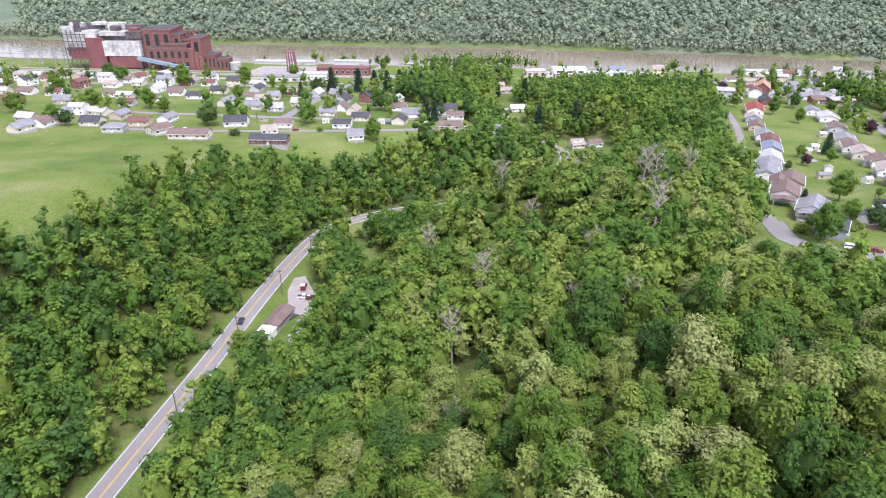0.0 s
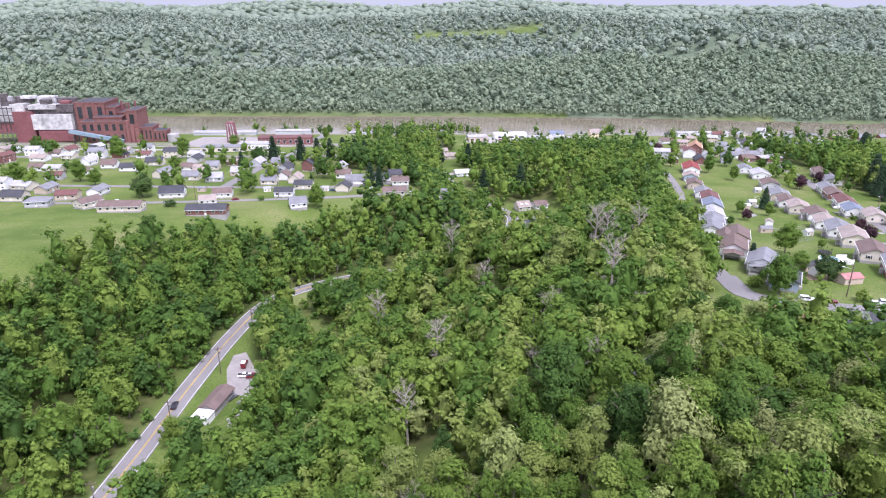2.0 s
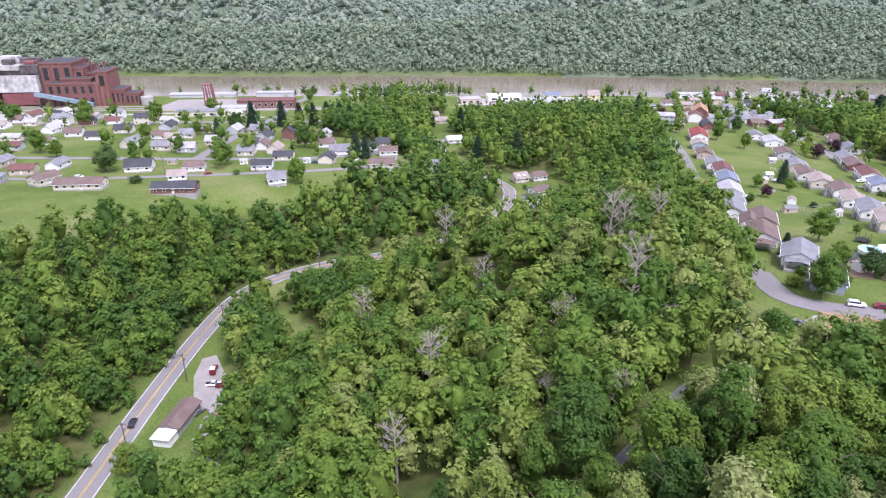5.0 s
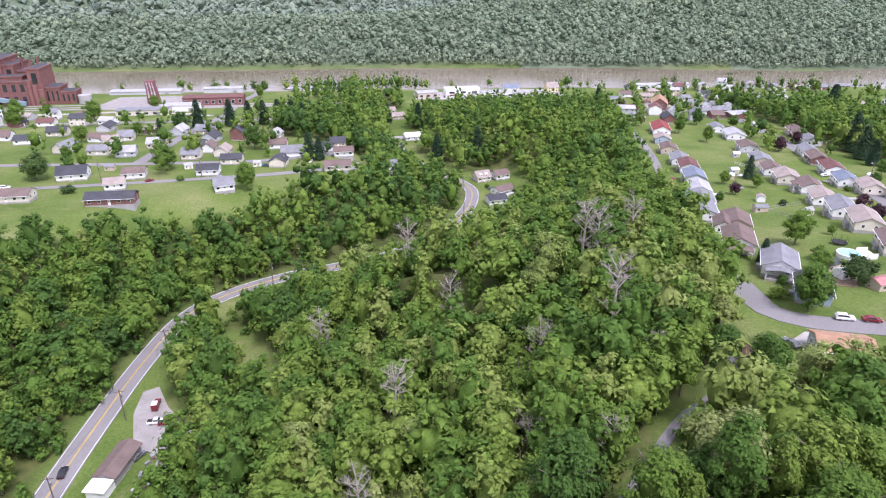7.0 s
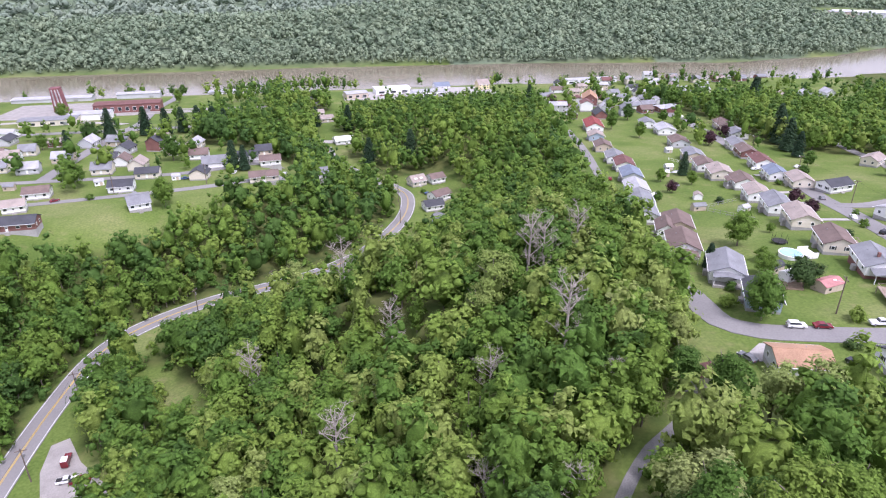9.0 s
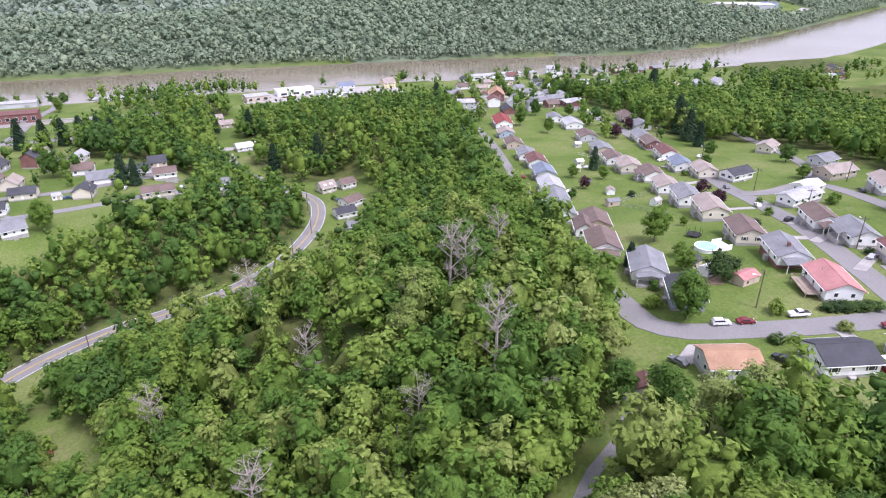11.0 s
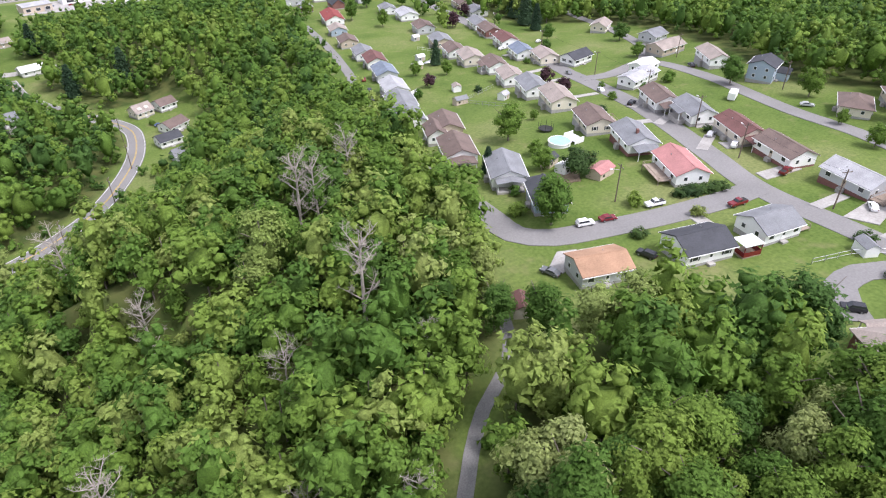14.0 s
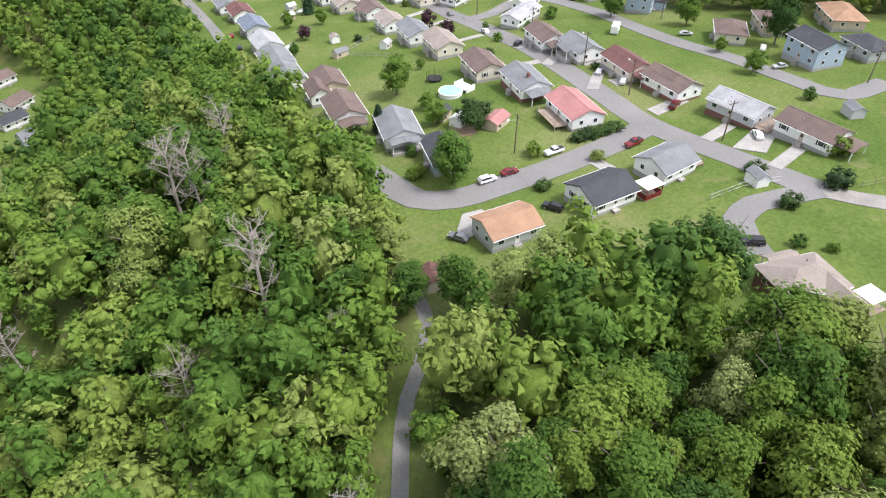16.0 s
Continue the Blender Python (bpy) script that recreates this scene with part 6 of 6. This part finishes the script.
# ---- garden trees and shrubs ----
ROUND = make_tree(700, 4.4, 10.2, 46, 70, 0.26, "leaf_garden", "dense round-crowned green garden tree")
for x, y, s, q in ((110.5, 204, 1.0, 1.0), (86.6, 160.5, 1.0, 1.05), (103.5, 182.5, 0.62, 0.9), (108.5, 191, 0.45, 0.9), (193, 196, 0.85, 1), (197.5, 173, 0.8, 1), (173.8, 142.3, 0.62, 0.9), (196, 146.5, 1.0, 1.35), (118, 262, 0.4, 1), (128, 214, 0.3, 1),
                   (144, 283, 0.5, 1.1), (135, 291, 0.55, 1), (212, 250, 0.7, 0.8), (229, 275, 0.8, 0.9), (196, 285, 0.5, 0.9), (210, 300, 0.7, 1), (170, 380, 0.7, 1.2), (165, 405, 0.9, 1.2), (150, 430, 0.8, 1.1), (205, 420, 0.7, 1.0), (187, 430, 0.9, 1.1), (236, 330, 1.1, 1.1),
                   (215, 160, 0.9, 1.1), (232, 155, 1.2, 1.2), (182, 155, 0.4, 1.0), (88.5, 110.5, 1.3, 0.95), (75, 178, 0.6, 1), (240, 180, 1.2, 1.1),
                   (-104, 343, 1.2, 0.95), (-72, 384, 1.25, 0.95), (-242, 365, 1.3, 0.9), (-158, 366, 0.7, 1), (-61, 308, 1.0, 1.1), (-125, 440, 1.1, 1), (-210, 372, 1.2, 1), (-195, 360, 0.9, 1), (-240, 325, 1.1, 0.9), (-228, 318, 0.9, 0.9), (-280, 350, 1.2, 0.9),
                   (-170, 410, 0.9, 1), (-145, 425, 0.8, 1), (-300, 420, 1.2, 1), (-230, 460, 1.2, 1), (-200, 500, 1.3, 1), (-260, 520, 1.3, 1), (-300, 500, 1.2, 0.9), (-330, 530, 1.3, 0.9), (-180, 560, 1.0, 1.0), (-110, 610, 0.9, 1.2), (-115, 660, 0.9, 1), (-160, 668, 0.7, 1)):
    grow(ROUND, x, y, s, x * 7, q)
dark_round = make_tree(701, 4.8, 8.6, 40, 60, 0.3, "leaf_shrub", "dense dark olive-green round tree among houses")
dark_round.matrix_basis = pose(-155, 329, gz(-155, 329)) @ Matrix.Scale(1.25, 4)
grow(dark_round, 107.2, 173.8, 0.62, 40)
purple = make_tree(702, 2.8, 5.3, 18, 50, 0.3, "leaf_purple", "dark purple-leaved ornamental tree")
purple.matrix_basis = pose(161.7, 246.5, gz(161.7, 246.5))
for x, y, s in ((155.7, 231, 0.95), (196, 355, 1.4), (130, 273, 0.9), (215, 372, 1.2), (170, 520, 1.5)):
    grow(purple, x, y, s, x)


def conifer(seed, radius, tall, label):
    root = new("conifer")
    g = np.random.default_rng(seed)
    t = new("trunk", mesh_of(tube(bmesh.new(), (0, 0, -0.8), (0, 0, tall * 0.5), 0.28, 0.12, 7), "trunk", M["bark"]))
    c = new("crown", array_mesh("crown", *conifer_arrays(g, radius, tall, 900, 0.55), M["leaf_dark"]))
    t.parent = c.parent = root
    return tagged(root, label, "conifer", "dark conifers")


FIR = conifer(1, 4.4, 14, "dark green conical conifer among houses")
FIR.matrix_basis = pose(-41, 359, gz(-41, 359)) @ Matrix.Scale(1.0, 4)
for x, y, s in ((-36, 357, 0.85), (-100, 455, 1.2), (-88, 452, 1.15), (-80, 458, 1.1), (-70, 452, 1.2), (-62, 456, 1.1), (-55, 450, 1.05), (-118, 450, 1.25), (150, 300, 0.75), (152, 520, 1.2), (226, 335, 1.2), (232, 350, 1.3), (240, 362, 1.35), (222, 322, 0.9),
                (300, 470, 1.4), (308, 478, 1.3), (294, 462, 1.2), (93, 190, 0.5), (25, 408, 1.1), (48, 408, 1.2), (18, 492, 1.2), (-3, 506, 1.0), (-131, 420, 0.8)):
    grow(FIR, x, y, s, x)


def shrub(seed, radius, tall, leaf, label):
    root = new("shrub")
    c = new("foliage", array_mesh("foliage", *crown_arrays(np.random.default_rng(seed), radius, tall, 10, 40, 0.18, 1, 0.15, 0.1), M[leaf]))
    s = new("stem", mesh_of(tube(bmesh.new(), (0, 0, -0.4), (0, 0, tall * 0.5), 0.08, 0.05, 5), "stem", M["bark"]))
    c.parent = s.parent = root
    return tagged(root, label, "shrub", "garden shrubs")


BUSH, BUSH2 = shrub(1, 1.4, 1.9, "leaf", "rounded green garden shrub"), shrub(2, 1.4, 1.9, "leaf_shrub", "dark green clipped garden shrub")
BUSH.matrix_basis, BUSH2.matrix_basis = pose(109.4, 105.1, gz(109.4, 105.1)), pose(120, 111, gz(120, 111)) @ Matrix.Diagonal((1.5, 1.5, 1.2, 1))
for i in range(7):
    grow(BUSH2, 116.8 + i * 1.55, 153.4 - i * 0.55, 0.85, i * 50)
for x, y, s in ((111.3, 100.7, 0.8), (84, 168, 1.5), (105.9, 156.4, 1.5), (143.7, 111.7, 1.9), (127.6, 120.6, 0.9), (112.3, 145.4, 1.2), (96.8, 146.8, 0.8), (132, 107.4, 1.3), (166.9, 126, 1.3), (148.6, 121, 0.8), (90, 176, 1.1), (158, 212, 1.2), (146, 205, 0.8),
                (168, 226, 0.9), (171, 211, 1.3), (185, 213, 1.8), (139, 256, 0.8), (150, 290, 0.8), (153, 174, 0.7), (152.5, 158, 0.8), (140, 186, 0.8), (99, 171, 0.8), (176, 274, 1.1), (-66, 318, 1.5), (-92, 322, 1.2), (-130, 303, 1.4), (-176, 320, 1.3), (-205, 315, 1.6), (46, 352, 1.1), (58, 330, 1.5)):
    grow((BUSH, BUSH2)[int(x * 3 + y) % 2], x, y, s, x * 11)
TOWN_TREES = [(rng.uniform(150, 340), rng.uniform(440, 665)) for _ in range(90)] + [(rng.uniform(-430, -30), rng.uniform(330, 530)) for _ in range(90)] + [(rng.uniform(330, 470), rng.uniform(480, 660)) for _ in range(55)] + [(rng.uniform(430, 620), rng.uniform(430, 560)) for _ in range(40)] + [
    (rng.uniform(-420, 440), rng.uniform(655, 668)) for _ in range(22)] + [(rng.uniform(-80, -10), rng.uniform(470, 660)) for _ in range(70)] + [(rng.uniform(185, 250), rng.uniform(340, 420)) for _ in range(16)]
TOWN_TREES = [(x, y) for x, y in TOWN_TREES if along([(-20, 525), (-14, 563), (-11, 607), (-10, 640)], x, y)[0] > 9 and along([(204, 343), (214, 390), (222, 440), (228, 500)], x, y)[0] > 7]
merged("town_trees", LOW, TOWN_TREES, M["leaf_wood"], "scattered green garden and street trees among the houses", (0.5, 1.1), tones=(0.0, 0.7))

# ---- bare and dead trees in the wood ----
DEADS = []
for seed, r, t in ((31, 3.3, 16.5), (32, 4.0, 14.5), (33, 2.8, 15.5)):
    DEAD = new("dead_tree")
    w = new("dead_trunk", mesh_of(trunk_mesh(np.random.default_rng(seed), r, t, True), "dead_trunk", M["deadwood"]))
    w.parent = DEAD
    tagged(DEAD, "bare grey dead tree standing in the green wood", "dead tree", "bare dead trees")
    DEADS.append(DEAD)
for proto, x, y, s in zip(DEADS, (41.5, 26.5, 47.5), (154.5, 152.5, 184.5), (1.3, 0.85, 1.25)):
    proto.matrix_basis = pose(x, y, gz(x, y)) @ Matrix.Scale(s, 4)
for i, (x, y, s) in enumerate(((44, 186, 1.0), (49, 187, 1.0), (44, 139.5, 0.6), (-2, 150, 0.95), (-5, 96, 0.9), (12, 180, 0.9), (3, 205, 0.9), (20, 130, 0.8), (60, 196, 1.0), (-8, 128, 0.8), (88.8, 109.5, 0.7), (30, 120, 0.7), (-20, 190, 0.85), (8, 160, 0.8))):
    grow(DEADS[i % 3], x, y, s, x * 31)
for x, y, s in ((70.5, 126.5, 1.0), (66, 129, 0.9), (74.5, 124.5, 0.8), (32.8, 175, 1.2), (29.5, 173, 0.9), (3, 139, 1.0), (-21.5, 154, 0.95), (-9, 109, 1.0), (40, 77, 1.0), (-13, 259, 0.9)):
    tagged(grow(PROTO[5], x, y, s, x * 17), "pale cream-flowering tree at the edge of the wood", group="flowering trees")
for x, y, s in ((-69.5, 146, 0.7), (57, 140.5, 0.8), (60.5, 148.5, 0.75), (61.5, 135.5, 0.85), (56, 148, 0.8), (-55, 199, 0.7), (-50, 204, 0.75), (-45, 195, 0.8)):
    tagged(grow(PROTO[int(y) % 5], x, y, s, x * 13), group="trees of the near wood")
for x, y, s in ((33, 137.6, 1.05), (20, 141, 0.9), (52, 160, 0.95), (8, 150, 0.85)):
    tagged(grow(PROTO[6], x, y, s, x * 19), group="vine-wrapped trunks")
cart = place("garden_cart", "small rusty red cart in a clearing", "cart", -46.3, 205.3, 30)
part("tray", one_box(0, 0, 0.5, 2.2, 1.3, 0.6, bevel=0.04), PAINT["red"], cart)
for u in (-0.7, 0.7):
    for v in (-0.7, 0.7):
        part("wheel", tube(bmesh.new(), (u, v - 0.06, 0.25), (u, v + 0.06, 0.25), 0.3, 0.3, 10), M["tyre"], cart)
